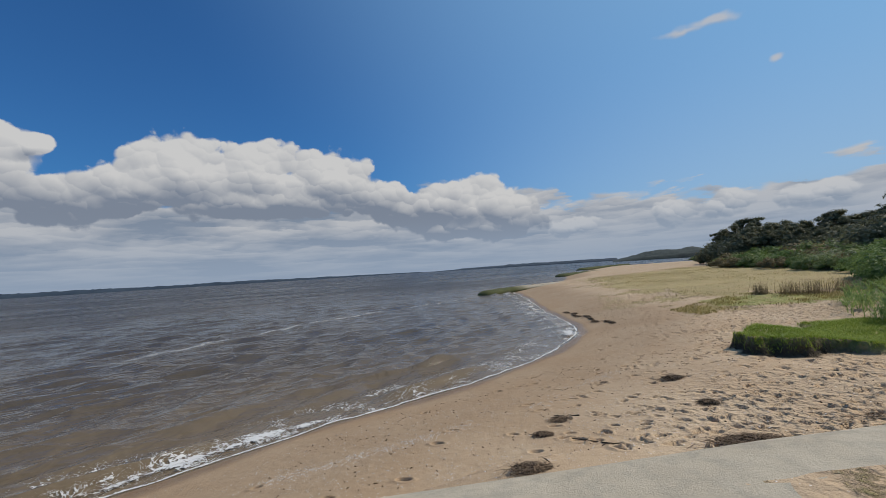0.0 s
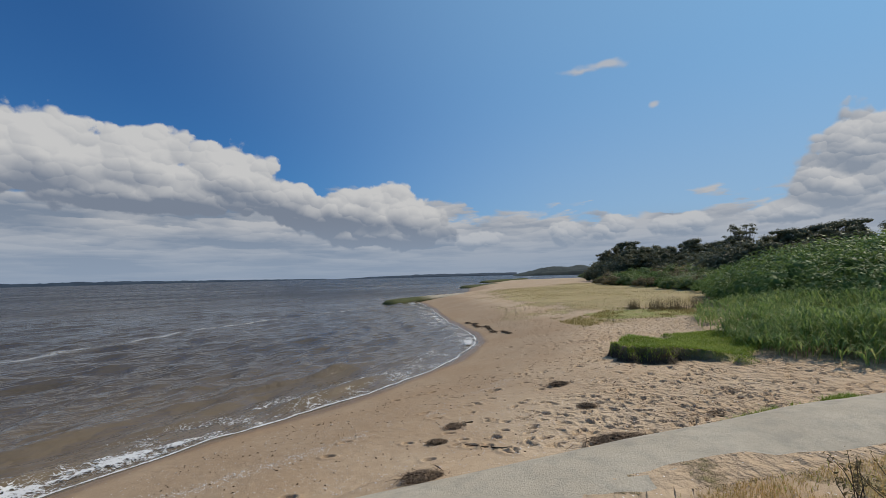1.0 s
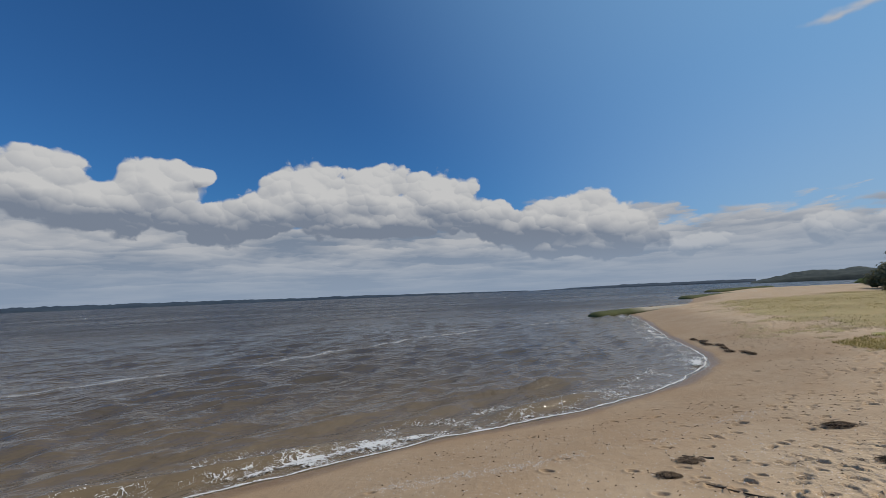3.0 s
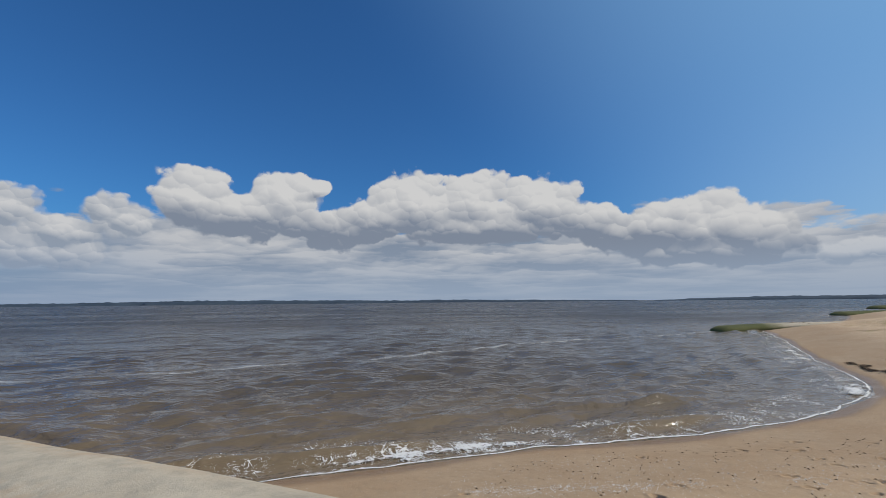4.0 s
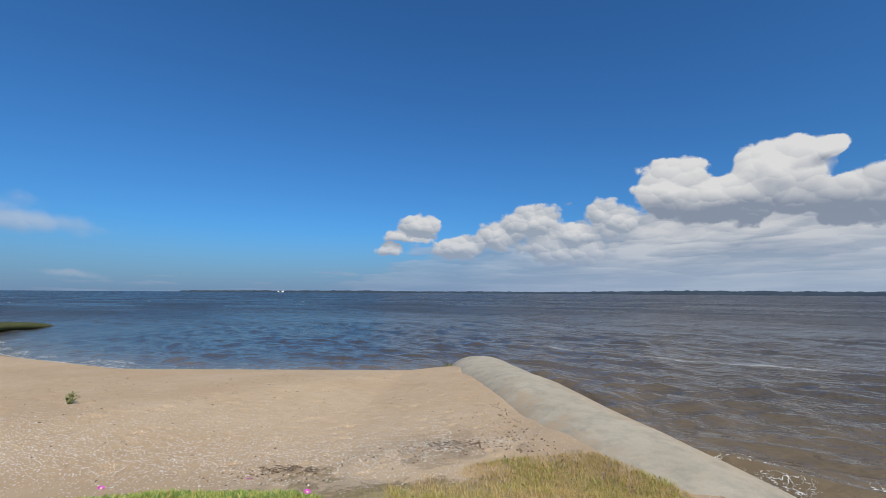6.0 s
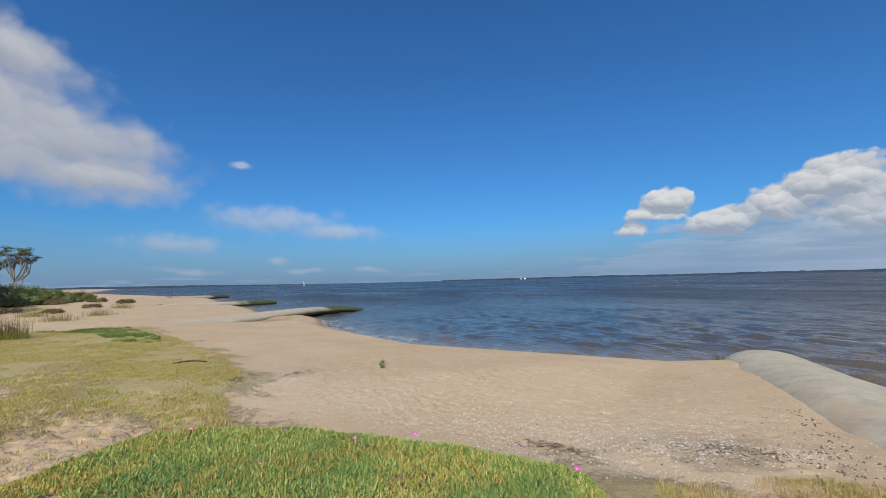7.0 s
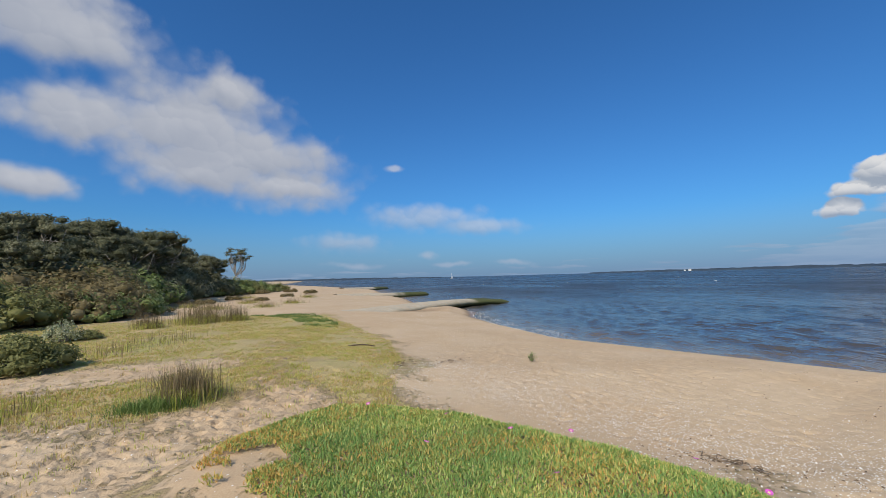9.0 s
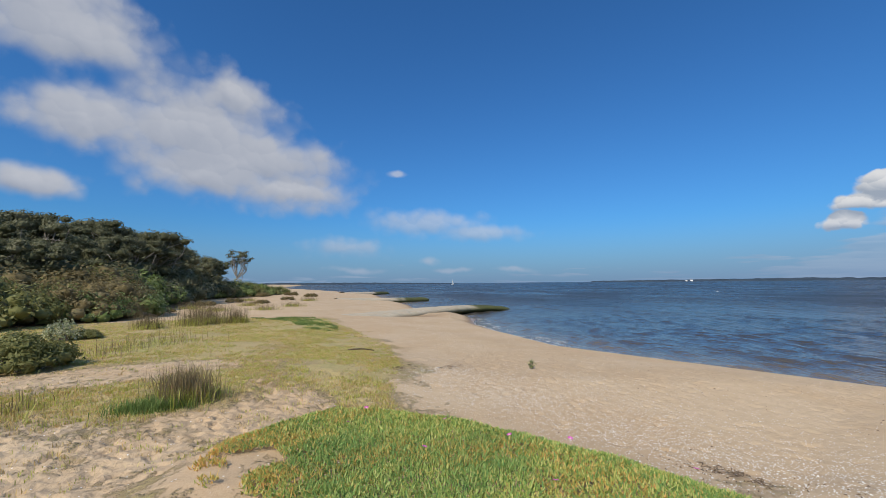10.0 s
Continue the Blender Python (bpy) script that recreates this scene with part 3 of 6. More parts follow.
def ground_height(x, y):
    sd = shore_distance(x, y)
    beach_a = np.interp(sd, [-400, -30, -6, 0, 1, 3, 5.5, 9, 16, 40, 90], [-6, -2.2, -0.6, 0, 0.14, 0.45, 0.74, 0.92, 1.05, 1.3, 2.2])
    beach_b = np.interp(sd, [-400, -30, -6, 0, 1.7, 4, 8, 11, 14, 30, 90], [-6, -2.2, -0.9, 0, 0.48, 0.66, 0.9, 1.12, 1.22, 1.35, 2.4])
    wb = sstep(2.6 - 0.05 * x - y, -0.4, 1.2)
    z = beach_a * (1 - wb) + beach_b * wb
    # beyond the second groyne the shore is low and flat
    far = sstep(-y, 18, 30)
    z = np.where(sd > 0, z * (1 - 0.25 * far * sstep(12 - sd, 0, 10)), z)
    # low mound on which the camera stands, bank behind the tube
    near = np.exp(-(((x + 0.6) / 3.6) ** 2 + ((y + 1.2) / 3.4) ** 2) ** 1.5)
    z = z + near * np.clip(1.36 - z, 0, 1)
    bank = sstep(3.35 - y + 0.09 * x, 0.0, 0.9) * sstep(x, -5.5, -3.4) * sstep(y, -2, 1)
    z = z + bank * np.clip(1.16 - z, 0, 1)
    pig = sstep(inside(x, y, PIGFACE), -0.55, 0.45)
    z = z + pig * np.clip(1.40 - z, 0, 1)
    # sand banked against the landward side of the tube
    mid, top = np.interp(x, TUBE_X, TUBE_Y), np.interp(x, TUBE_X, TUBE_Z)
    off = mid - y
    cover = np.interp(x, [-12, -6.4, -5.3, -4.2, 0, 5, 12], [0.84, 0.78, 0.52, 0.22, 0.18, 0.25, 0.3])
    cover = np.clip(cover + sstep(1.15 - off, 0, 0.45) * (0.22 * (value_noise(x * 1.1 + 3, y * 0.4, 91) - 0.5) + 0.05 * (value_noise(x * 4, y * 4, 92) - 0.5)), 0.05, 0.95)
    level = top + 0.58 * (1 - (cover / 1.02) ** 2.35) ** 0.45 - 0.01
    ramp_ = np.where(off > cover, level - 0.10 * (off - cover), level - 0.5 * (cover - off))
    ok = (off > -0.2) & (off < 3.5) & (x > -13.5) & (x < 16)
    z = np.where(ok, np.maximum(z, ramp_), z)
    # and, lower, on the beach side
    ok = (off < -0.2) & (off > -1.6) & (x > -2.5) & (x < 16)
    side = level - 0.26 + 0.12 * (off + 0.75) * np.where(off < -0.75, 1.0, 3.0)
    z = np.where(ok, np.maximum(z, side * sstep(x, -3.5, 1.0)), z)
    z = z + 0.26 * np.exp(-(((x + 23.2) / 2.0) ** 2 + ((y + 23.9) / 1.3) ** 2)) - 0.16 * np.exp(-(((x + 20.3) / 2.2) ** 2 + ((y + 24.0) / 0.9) ** 2))
    land = sstep(sd, 0.5, 4)
    z = z + land * 0.10 * (value_noise(x * 0.35 + 9, y * 0.35 + 3, 1) - 0.5)
    z = z + sstep(sd, 14, 40) * 0.5 * (value_noise(x * 0.12 + 5, y * 0.12, 2) - 0.4)
    return z


def gz(x, y):
    return float(ground_height(np.array([float(x)]), np.array([float(y)]))[0])


def polar(azimuths, radii):
    az_, r_ = np.meshgrid(np.radians(azimuths), radii, indexing="ij")
    x, y = -np.sin(az_) * r_, np.cos(az_) * r_
    na, nr = az_.shape
    i, j = np.meshgrid(np.arange(na), np.arange(nr - 1), indexing="ij")
    i2 = (i + 1) % na
    faces = np.stack([i * nr + j, i2 * nr + j, i2 * nr + j + 1, i * nr + j + 1], -1).reshape(-1, 4)
    return x.ravel(), y.ravel(), faces


GRASS_B = [(-7.9, -11.2), (-5.8, -7.8), (-4.2, -6.0), (-3.7, -5.0), (-4.2, -2.6), (-4.9, -0.5), (-5.2, 1.0), (-4.8, 1.8), (-3, 2.15), (0, 2.35), (3, 2.7), (8, 3.2), (14, 3.2), (16, -14),
           (6, -24), (-2, -23.5), (-7.6, -22.5), (-11, -21.4), (-9.5, -16)]
TROD_PATH = [(4, -7.9), (0.3, -7.5), (-0.7, -6.9), (-2.0, -6.9), (-2.9, -7.5), (-3.4, -6.8), (-3.3, -5.4), (-1.6, -5.2), (-0.7, -4.4), (0.6, -3.6), (4, -4.5)]
SPARSE = [(-2.6, -7.6), (-3.1, -9.6), (-4.7, -12.8), (-5.4, -12.3), (-3.9, -8.6), (-3.2, -7.0)]
TROD_STRIP = [(-0.2, -11.6), (-1.8, -11.6), (-3.2, -11.0), (-2.9, -9.5), (-1.7, -9.3), (-0.3, -9.3), (2, -10), (2, -11.6)]
LOBE_B = [(-5.0, -13.1), (-6.1, -18.3), (-8.2, -20.0), (-9.0, -16.1), (-7.3, -10.9), (-4.9, -7.3), (-3.9, -6.6), (-3.7, -8.2)]
MOUND_B = [(-0.9, -13.6), (-2.7, -17.0), (-3.7, -14.5), (-2.7, -12.6), (-1.5, -12.3)]
LUSH_A = [(6.6, 10.2), (6.3, 9.3), (6.7, 8.6), (7.5, 8.55), (8.3, 7.9), (9.6, 8.2), (11, 9), (11.2, 11.6), (9.9, 12.2), (9.2, 11.4), (8.2, 11.7), (7.3, 11.0)]
STRIP_A = [(4.4, 4.5), (5.0, 4.8), (5.9, 5.05), (7.4, 5.25), (7.6, 4.75), (6.2, 4.55), (5.2, 4.4)]
STRAW_A = [(16.4, 50), (12.6, 36), (11.6, 25), (13.4, 18.8), (24, 22), (42, 40), (60, 70), (36, 66)]
TUFTS_A2 = [(11.4, 20.4), (11.2, 17.4), (12.4, 16.5), (13.5, 15.8), (15.5, 16.4), (16.0, 18.6), (15.4, 19.4)]
STRAW_A2 = [(9.6, 18.6), (9.6, 16.2), (11.0, 16.6), (15.5, 15.6), (17.5, 17.6), (14, 20.6)]
TUFTS_A = [(7.5, 22.2), (9.4, 21.6), (11.2, 26.4), (9.8, 27.4)]
LUSH_B = [(-7.7, -22.8), (-10.8, -22), (-9.4, -17.0), (-8.4, -15.2), (-7.6, -16.5), (-8.4, -19.5)]


def ragged(x, y):
    return 1.6 * (value_noise(x * 0.8, y * 0.8, 111) - 0.5) + 0.9 * (value_noise(x * 2.7, y * 2.7, 112) - 0.5)


def cushion(x, y):
    """Height of the grass cushion with its undercut edge above the beach."""
    edge = inside(x, y, LUSH_A) + 0.5 * ragged(x, y)
    return 0.36 * (1 - 0.8 * sstep(x, 7.2, 9.0)) * np.clip(edge / 0.13, 0, 1) * (0.75 + 0.5 * value_noise(x * 1.3, y * 1.3, 8))


def build_ground():
    az_ = np.concatenate([np.arange(-66, 8, 0.18), np.arange(8, 188, 0.30), np.arange(188, 294, 4.0)])
    radii = np.concatenate([[0.001, 0.2], np.geomspace(0.4, 3.9, 56), np.geomspace(4, 14, 260), np.geomspace(14.1, 26, 80), np.geomspace(26.6, 60, 50), np.geomspace(63, 4900, 60)])
    x, y, faces = polar(az_, radii)
    z = ground_height(x, y)
    sd = shore_distance(x, y)
    r = np.hypot(x, y)
    rag = ragged(x, y)
    grass = np.clip((inside(x, y, GRASS_B) + 0.6 * rag) / 1.2 + 0.55, 0, 1) * (1 - 0.80 * np.clip((np.maximum(inside(x, y, TROD_PATH), inside(x, y, TROD_STRIP)) + 0.4 * rag) / 0.8 + 0.4, 0, 1))
    grass = grass * (1 - 0.45 * np.clip((inside(x, y, SPARSE) + 0.5 * rag) / 0.8 + 0.4, 0, 1))
    grass = np.maximum(grass, 0.95 * np.clip((inside(x, y, STRAW_A) + 3.0 * rag) / 2.5 + 0.5, 0, 1))
    grass = np.maximum(grass, 0.85 * np.clip((inside(x, y, STRAW_A2) + 1.0 * rag) / 1.0 + 0.4, 0, 1))
    grass = np.maximum(grass, 0.45 * sstep(sd, 16, 30) * (value_noise(x * 0.2, y * 0.2, 5) > 0.35))
    grass = grass * (1 - 0.75 * np.clip(inside(x, y, PIGFACE) / 0.3 + 0.6, 0, 1))
    behind = sstep(sd, 14, 24) * sstep(x, -4, 6) * sstep(6 - y, 0, 8)
    grass = np.maximum(grass, 0.6 * behind)
    z = z + cushion(x, y)
    rim = inside(x, y, LUSH_A) + 0.5 * rag
    lush = np.clip(rim / 0.25 + 0.5, 0, 1)
    for line in (STRIP_A, TUFTS_A, TUFTS_A2, LUSH_B):
        lush = np.maximum(lush, (0.35 if line is TUFTS_A else 0.8) * np.clip((inside(x, y, line) + (0.8 if line is TUFTS_A else 0.35) * rag) / 0.3 + 0.3, 0, 1))
    lush = np.maximum(lush, 0.42 * np.clip((inside(x, y, LOBE_B) + 0.8 * rag) / 0.9, 0, 1))
    lush = np.maximum(lush, 0.6 * np.clip((inside(x, y, MOUND_B) + 0.5 * rag) / 0.5, 0, 1))
    lush = lush * sstep(value_noise(x * 3, y * 3, 6) + value_noise(x * 9, y * 9, 7), 0.3, 0.8)
    shell = 0.015 + 0.0 * x
    band_b = np.exp(-((np.hypot((x + 6.4) / 1.7, (y + 3.9) / 3.2)) ** 2)) * 0.34 + np.exp(-((x + 6.4) / 1.8) ** 2) * 0.14 * (y < 2) * (y > -8)
    band_a = (np.exp(-((sd - 2.6 + 0.3 * np.sin(x * 0.9)) / 0.55) ** 2) * 0.16 * value_noise(x * 0.8, y * 0.8, 11) + np.exp(-((sd - 5.0) / 1.3) ** 2) * 0.08) * (y > 3) * (y < 15)
    shell = np.clip(shell + band_b + band_a, 0, 1) * (0.4 + 1.2 * value_noise(x * 1.5, y * 1.5, 12))
    wet = np.where(sd < 0, 1.0, sstep(0.75 - sd + 0.4 * value_noise(x * 0.7, y * 0.7, 14), 0, 0.8)) * np.where(y < 0, 1.0, 1.0)
    wet = np.maximum(wet, 0.75 * np.exp(-(((x + 20.3) / 2.4) ** 2 + ((y + 24.0) / 1.0) ** 2)))
    wet = np.maximum(wet, 0.5 * sstep(5.2 - sd + value_noise(x * 0.5, y * 0.5, 15), 0, 3) * (y > 3))
    trod = sstep(sd, 4.0, 6.5) * sstep(value_noise(x * 0.35 + 2, y * 0.35, 21), 0.15, 0.5) * sstep(x, 1.5, 4.0) * (y > 3) + 0.30 * np.clip(np.maximum(inside(x, y, TROD_PATH), inside(x, y, TROD_STRIP)) / 0.8 + 0.5, 0, 1) + 0.08
    mud_and_shade = np.exp(-((np.hypot((x + 5.6) / 0.9, (y - 0.3) / 1.0)) ** 2)) * 0.55 * value_noise(x * 5, y * 5, 31) * (value_noise(x * 2.2, y * 2.2, 32) > 0.45)
    # near-black band below the cushion lip: soil plus its shade put in colour
    mud_and_shade = np.maximum(mud_and_shade, 1.0 * np.exp(-((rim - 0.02) / 0.13) ** 2) * sstep(8.6 - x, 0, 1.2))
    # footprints and scuffs
    fx, fy = rng.uniform(-3, 15, 17000), rng.uniform(4.6, 28, 17000)
    s_ = shore_distance(fx, fy)
    chance = np.clip(0.05 + np.maximum(0, s_ - 2.8) * 0.13, 0, 0.6) * np.clip((fx + 0.5) * 0.22, 0.15, 1) * (0.35 + 0.9 * value_noise(fx * 0.5, fy * 0.5, 33))
    ok = (s_ > 1.2) & (rng.random(17000) < chance) & (inside(fx, fy, LUSH_A) < 0.1) & (inside(fx, fy, STRAW_A) < 0)
    marks = [(a_, b_, rng.uniform(0.055, 0.095), rng.uniform(0.034, 0.048), rng.normal(-0.2, 0.6), rng.uniform(0.05, 0.095)) for a_, b_ in zip(fx[ok], fy[ok])]
    for _ in range(2600):
        marks.append((rng.uniform(-4.2, 3.0), rng.uniform(-11.5, -4.6), rng.uniform(0.07, 0.13), rng.uniform(0.035, 0.065), rng.uniform(0, 6.3), rng.uniform(0.008, 0.022)))
    for _ in range(700):
        marks.append((rng.uniform(-13.5, -5.2), rng.uniform(-9, 1.2), rng.uniform(0.06, 0.12), rng.uniform(0.05, 0.08), rng.uniform(0, 6.3), rng.uniform(0.006, 0.018)))
    order = np.argsort(x, kind="stable")
    xs = x[order]
    for fx, fy, la, lb, an, dep in marks:
        i0, i1 = np.searchsorted(xs, (fx - 0.4, fx + 0.4))
        idx = order[i0:i1]
        idx = idx[np.abs(y[idx] - fy) < 0.4]
        u, v = (x[idx] - fx) * math.cos(an) + (y[idx] - fy) * math.sin(an), -(x[idx] - fx) * math.sin(an) + (y[idx] - fy) * math.cos(an)
        q = (u / la) ** 2 + (v / lb) ** 2
        z[idx] += dep * (-np.exp(-q ** 3) + 0.22 * np.exp(-(np.sqrt(q) - 1.5) ** 2 * 5))
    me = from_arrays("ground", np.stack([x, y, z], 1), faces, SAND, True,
                     dict(grass=grass, lush=lush, shell=shell, wet=wet, trod=np.clip(trod, 0, 1), mud_and_shade=mud_and_shade))
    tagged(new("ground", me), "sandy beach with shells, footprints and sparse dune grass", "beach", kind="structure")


build_ground()


# ---- water ----
GRID_R = 1.0066      # ratio of neighbouring rings of the water mesh


def wave_height(x, y, sd):
    """Short-crested wind waves, dying out into low rollers along the shore."""
    r2 = np.random.default_rng(3)
    z = np.zeros(x.shape)
    wx, wy = x + 0.9 * value_noise(x * 0.2, y * 0.2, 41), y + 0.9 * value_noise(x * 0.2 + 7, y * 0.2, 42)
    pitch = np.hypot(x, y) * (GRID_R - 1)
    for k in range(22):
        lam = 0.30 * 1.115 ** k
        an = radians(-43) + r2.normal(0, 0.42)
        ph = (wx * math.cos(an) + wy * math.sin(an)) * 2 * math.pi / lam + r2.uniform(0, 6.3)
        crest = 2.0 * (0.5 + 0.5 * np.sin(ph)) ** 1.7 - 0.86
        height = lam * np.interp(lam, [0.3, 0.8, 1.5, 3.0], [0.017, 0.0150, 0.0085, 0.004])
        z += height * crest * 2.0 * sstep(value_noise(x / lam / 2.6, y / lam / 2.6, 50 + k), 0.15, 0.85) * sstep(lam / pitch, 4.5, 8.5)
    off = -sd
    z *= np.interp(off, [-3, 0, 0.5, 1.6, 5], [0, 0.08, 0.25, 0.75, 1])
    roll = (np.exp(-((off - 0.78 - 0.12 * np.sin(x * 0.9 + y * 0.5)) / np.where(off < 0.78, 0.16, 0.34)) ** 2) * 0.17 * sstep(value_noise(x * 0.3, y * 0.3, 61), 0.25, 0.6)
            + np.exp(-((off - 2.5 - 0.35 * np.sin(x * 0.5 + y * 0.2)) / np.where(off < 2.5, 0.32, 0.6)) ** 2) * 0.16 * sstep(value_noise(x * 0.22 + 4, y * 0.22, 62), 0.2, 0.7))
    return z + roll * (y > 2)


def build_water():
    az_ = np.concatenate([np.arange(-28, 164, 0.26), np.arange(164, 332, 6)])
    radii = np.concatenate([4.5 * GRID_R ** np.arange(430), np.geomspace(78, 4950, 80)])
    x, y, faces = polar(az_, radii)
    sd = shore_distance(x, y)
    z = wave_height(x, y, sd) * np.interp(np.hypot(x, y), [60, 76], [1, 0]) + 0.01
    z = np.where(sd > 2.5, -0.3, z)
    # water colour shifted by direction, standing in for sun scatter and reflected sky
    side = 1 - 0.5 * sstep(np.degrees(np.arctan2(-x, y)), 55, 105) * sstep(-sd, 0.8, 4.0)
    silt_and_sheen = np.clip(np.interp(-sd, [-2, 0, 2, 7, 22, 60, 200], [1, 1, 0.78, 0.46, 0.28, 0.20, 0.14]) * side, 0, 1)
    me = from_arrays("water", np.stack([x, y, z], 1), faces, WATER, True, dict(silt_and_sheen=silt_and_sheen, far=sstep(np.hypot(x, y), 14, 75)))
    tagged(new("water", me), "choppy grey-brown lake water with small wind waves", "water", kind="structure")


build_water()


def resample(line, gap):
    pts = [Vector((*p_, 0)) if len(p_) == 2 else Vector(p_) for p_ in line]
    out = []
    for p_, q_ in zip(pts, pts[1:]):
        n = max(1, int((q_ - p_).length / gap))
        out += [p_.lerp(q_, k / n) for k in range(n)]
    out.append(pts[-1])
    for _ in range(6):
        out = [out[0]] + [(p_ + 2 * q_ + r_) / 4 for p_, q_, r_ in zip(out, out[1:], out[2:])] + [out[-1]]
    return out


def ribbon(line, offsets, dense, edge, lift):
    """A band along a line on the water: offsets in metres to its left."""
    pts = np.array(resample(line, 0.12))[:, :2]
    tang = np.gradient(pts, axis=0)
    tang /= np.linalg.norm(tang, axis=1)[:, None]
    left = np.stack([-tang[:, 1], tang[:, 0]], 1)
    n, k = len(pts), len(offsets)
    wob = 0.22 * (value_noise(pts[:, 0] * 0.9, pts[:, 1] * 0.9, 71) - 0.5) + 0.10 * (value_noise(pts[:, 0] * 3, pts[:, 1] * 3, 72) - 0.5)
    grid = pts[:, None, :] + left[:, None, :] * (np.array(offsets)[None, :, None] + wob[:, None, None])
    x, y = grid[..., 0].ravel(), grid[..., 1].ravel()
    sd = shore_distance(x, y)
    z = np.maximum(wave_height(x, y, sd) + 0.012, ground_height(x, y) + 0.004) + lift
    i, j = np.meshgrid(np.arange(n - 1), np.arange(k - 1), indexing="ij")
    faces = np.stack([i * k + j, (i + 1) * k + j, (i + 1) * k + j + 1, i * k + j + 1], -1).reshape(-1, 4)
    fade = np.minimum(1, np.minimum(np.arange(n), np.arange(n)[::-1]) / 12)
    return np.stack([x, y, z], 1), faces, np.tile(dense, n) * np.repeat(fade, k), np.tile(edge, n) * np.repeat(fade, k)


def build_foam():
    # swash along both beaches: bright crumbly edge, lace behind it
    offs = [-1.6, -1.4, -1.2, -1.05, -0.9, -0.75, -0.55, -0.35, -0.16, -0.07, 0.0, 0.04]
    dense = [0.0, 0.25, 0.7, 1.0, 0.9, 0.75, 0.7, 0.75, 0.8, 0.6, 0.2, 0.0]
    edge = [0, 0, 0.1, 0.42, 0.36, 0.1, 0.0, 0.0, 0.0, 0.5, 0.98, 0]
    a_line = [p_ for p_ in SHORE if p_[1] > 3.4 and p_[1] < 60]
    v, f_, d, e_ = ribbon(a_line, offs, [0.75 * q for q in dense], edge, 0.006)
    tagged(new("swash_foam", from_arrays("swash_foam", v, f_, FOAM, True, dict(dense=d, line=e_))),
           "white lacy wave foam along the wet sand", "foam", kind="stuff")
    # the small breakers that fall just off the sand, and the one in the bay of the curve
    for line, scale in (([(-6.3, 5.3), (-5.3, 6.15), (-4.5, 7.0), (-3.6, 8.05), (-2.5, 8.95), (-1.3, 10.0)], 1.0), ([(0.6, 11.9), (1.6, 12.7), (2.4, 13.2)], 0.6),
                        ([(4.2, 15.8), (4.8, 17.2), (5.2, 18.6), (5.5, 20.2)], 1.5), ([(5.6, 24.5), (5.7, 28.0), (6.3, 33.0)], 1.1)):
        v, f_, d, e_ = ribbon(line, [o * scale for o in (-0.42, -0.32, -0.22, -0.12, -0.03, 0.06, 0.14, 0.22, 0.30, 0.38)],
                              [0, 0.5, 0.9, 1, 1, 1, 1, 0.9, 0.6, 0], [0, 0.25, 0.40, 0.52, 0.68, 0.72, 0.62, 0.48, 0.30, 0], 0.016)
        v[:, 2] += 0.03 * scale * e_ * (0.3 + value_noise(v[:, 0] * 9, v[:, 1] * 9, 73))
        tagged(new("breaker_foam", from_arrays("breaker_foam", v, f_, FOAM, True, dict(dense=d, line=e_))),
               "crumbling white foam of a small breaking wave", "foam", "small breakers", kind="stuff")
    b_line = [p_ for p_ in SHORE if p_[1] < 0 and p_[1] > -30]
    v, f_, d, e_ = ribbon(b_line, [o * 0.8 for o in offs], [q * 0.7 for q in dense], edge, 0.006)
    tagged(new("swash_foam", from_arrays("swash_foam", v, f_, FOAM, True, dict(dense=d, line=e_))),
           "thin white foam edge beside the sand spit", "foam", kind="stuff")
    streak = [(-24, 5), (-18, 12), (-13.5, 17.5), (-10.9, 22.5), (-8.2, 29.5), (-4.0, 34.5), (0.6, 40), (4, 46)]
    v, f_, d, e_ = ribbon(streak, [-0.7, -0.25, -0.1, 0, 0.1, 0.25, 0.7], [0, 0.12, 0.38, 0.6, 0.38, 0.12, 0], [0] * 7, 0.02)
    tagged(new("foam_streak", from_arrays("foam_streak", v, f_, STREAK, True, dict(dense=d))),
           "long thin line of foam drifting offshore", "foam", kind="stuff")


build_foam()


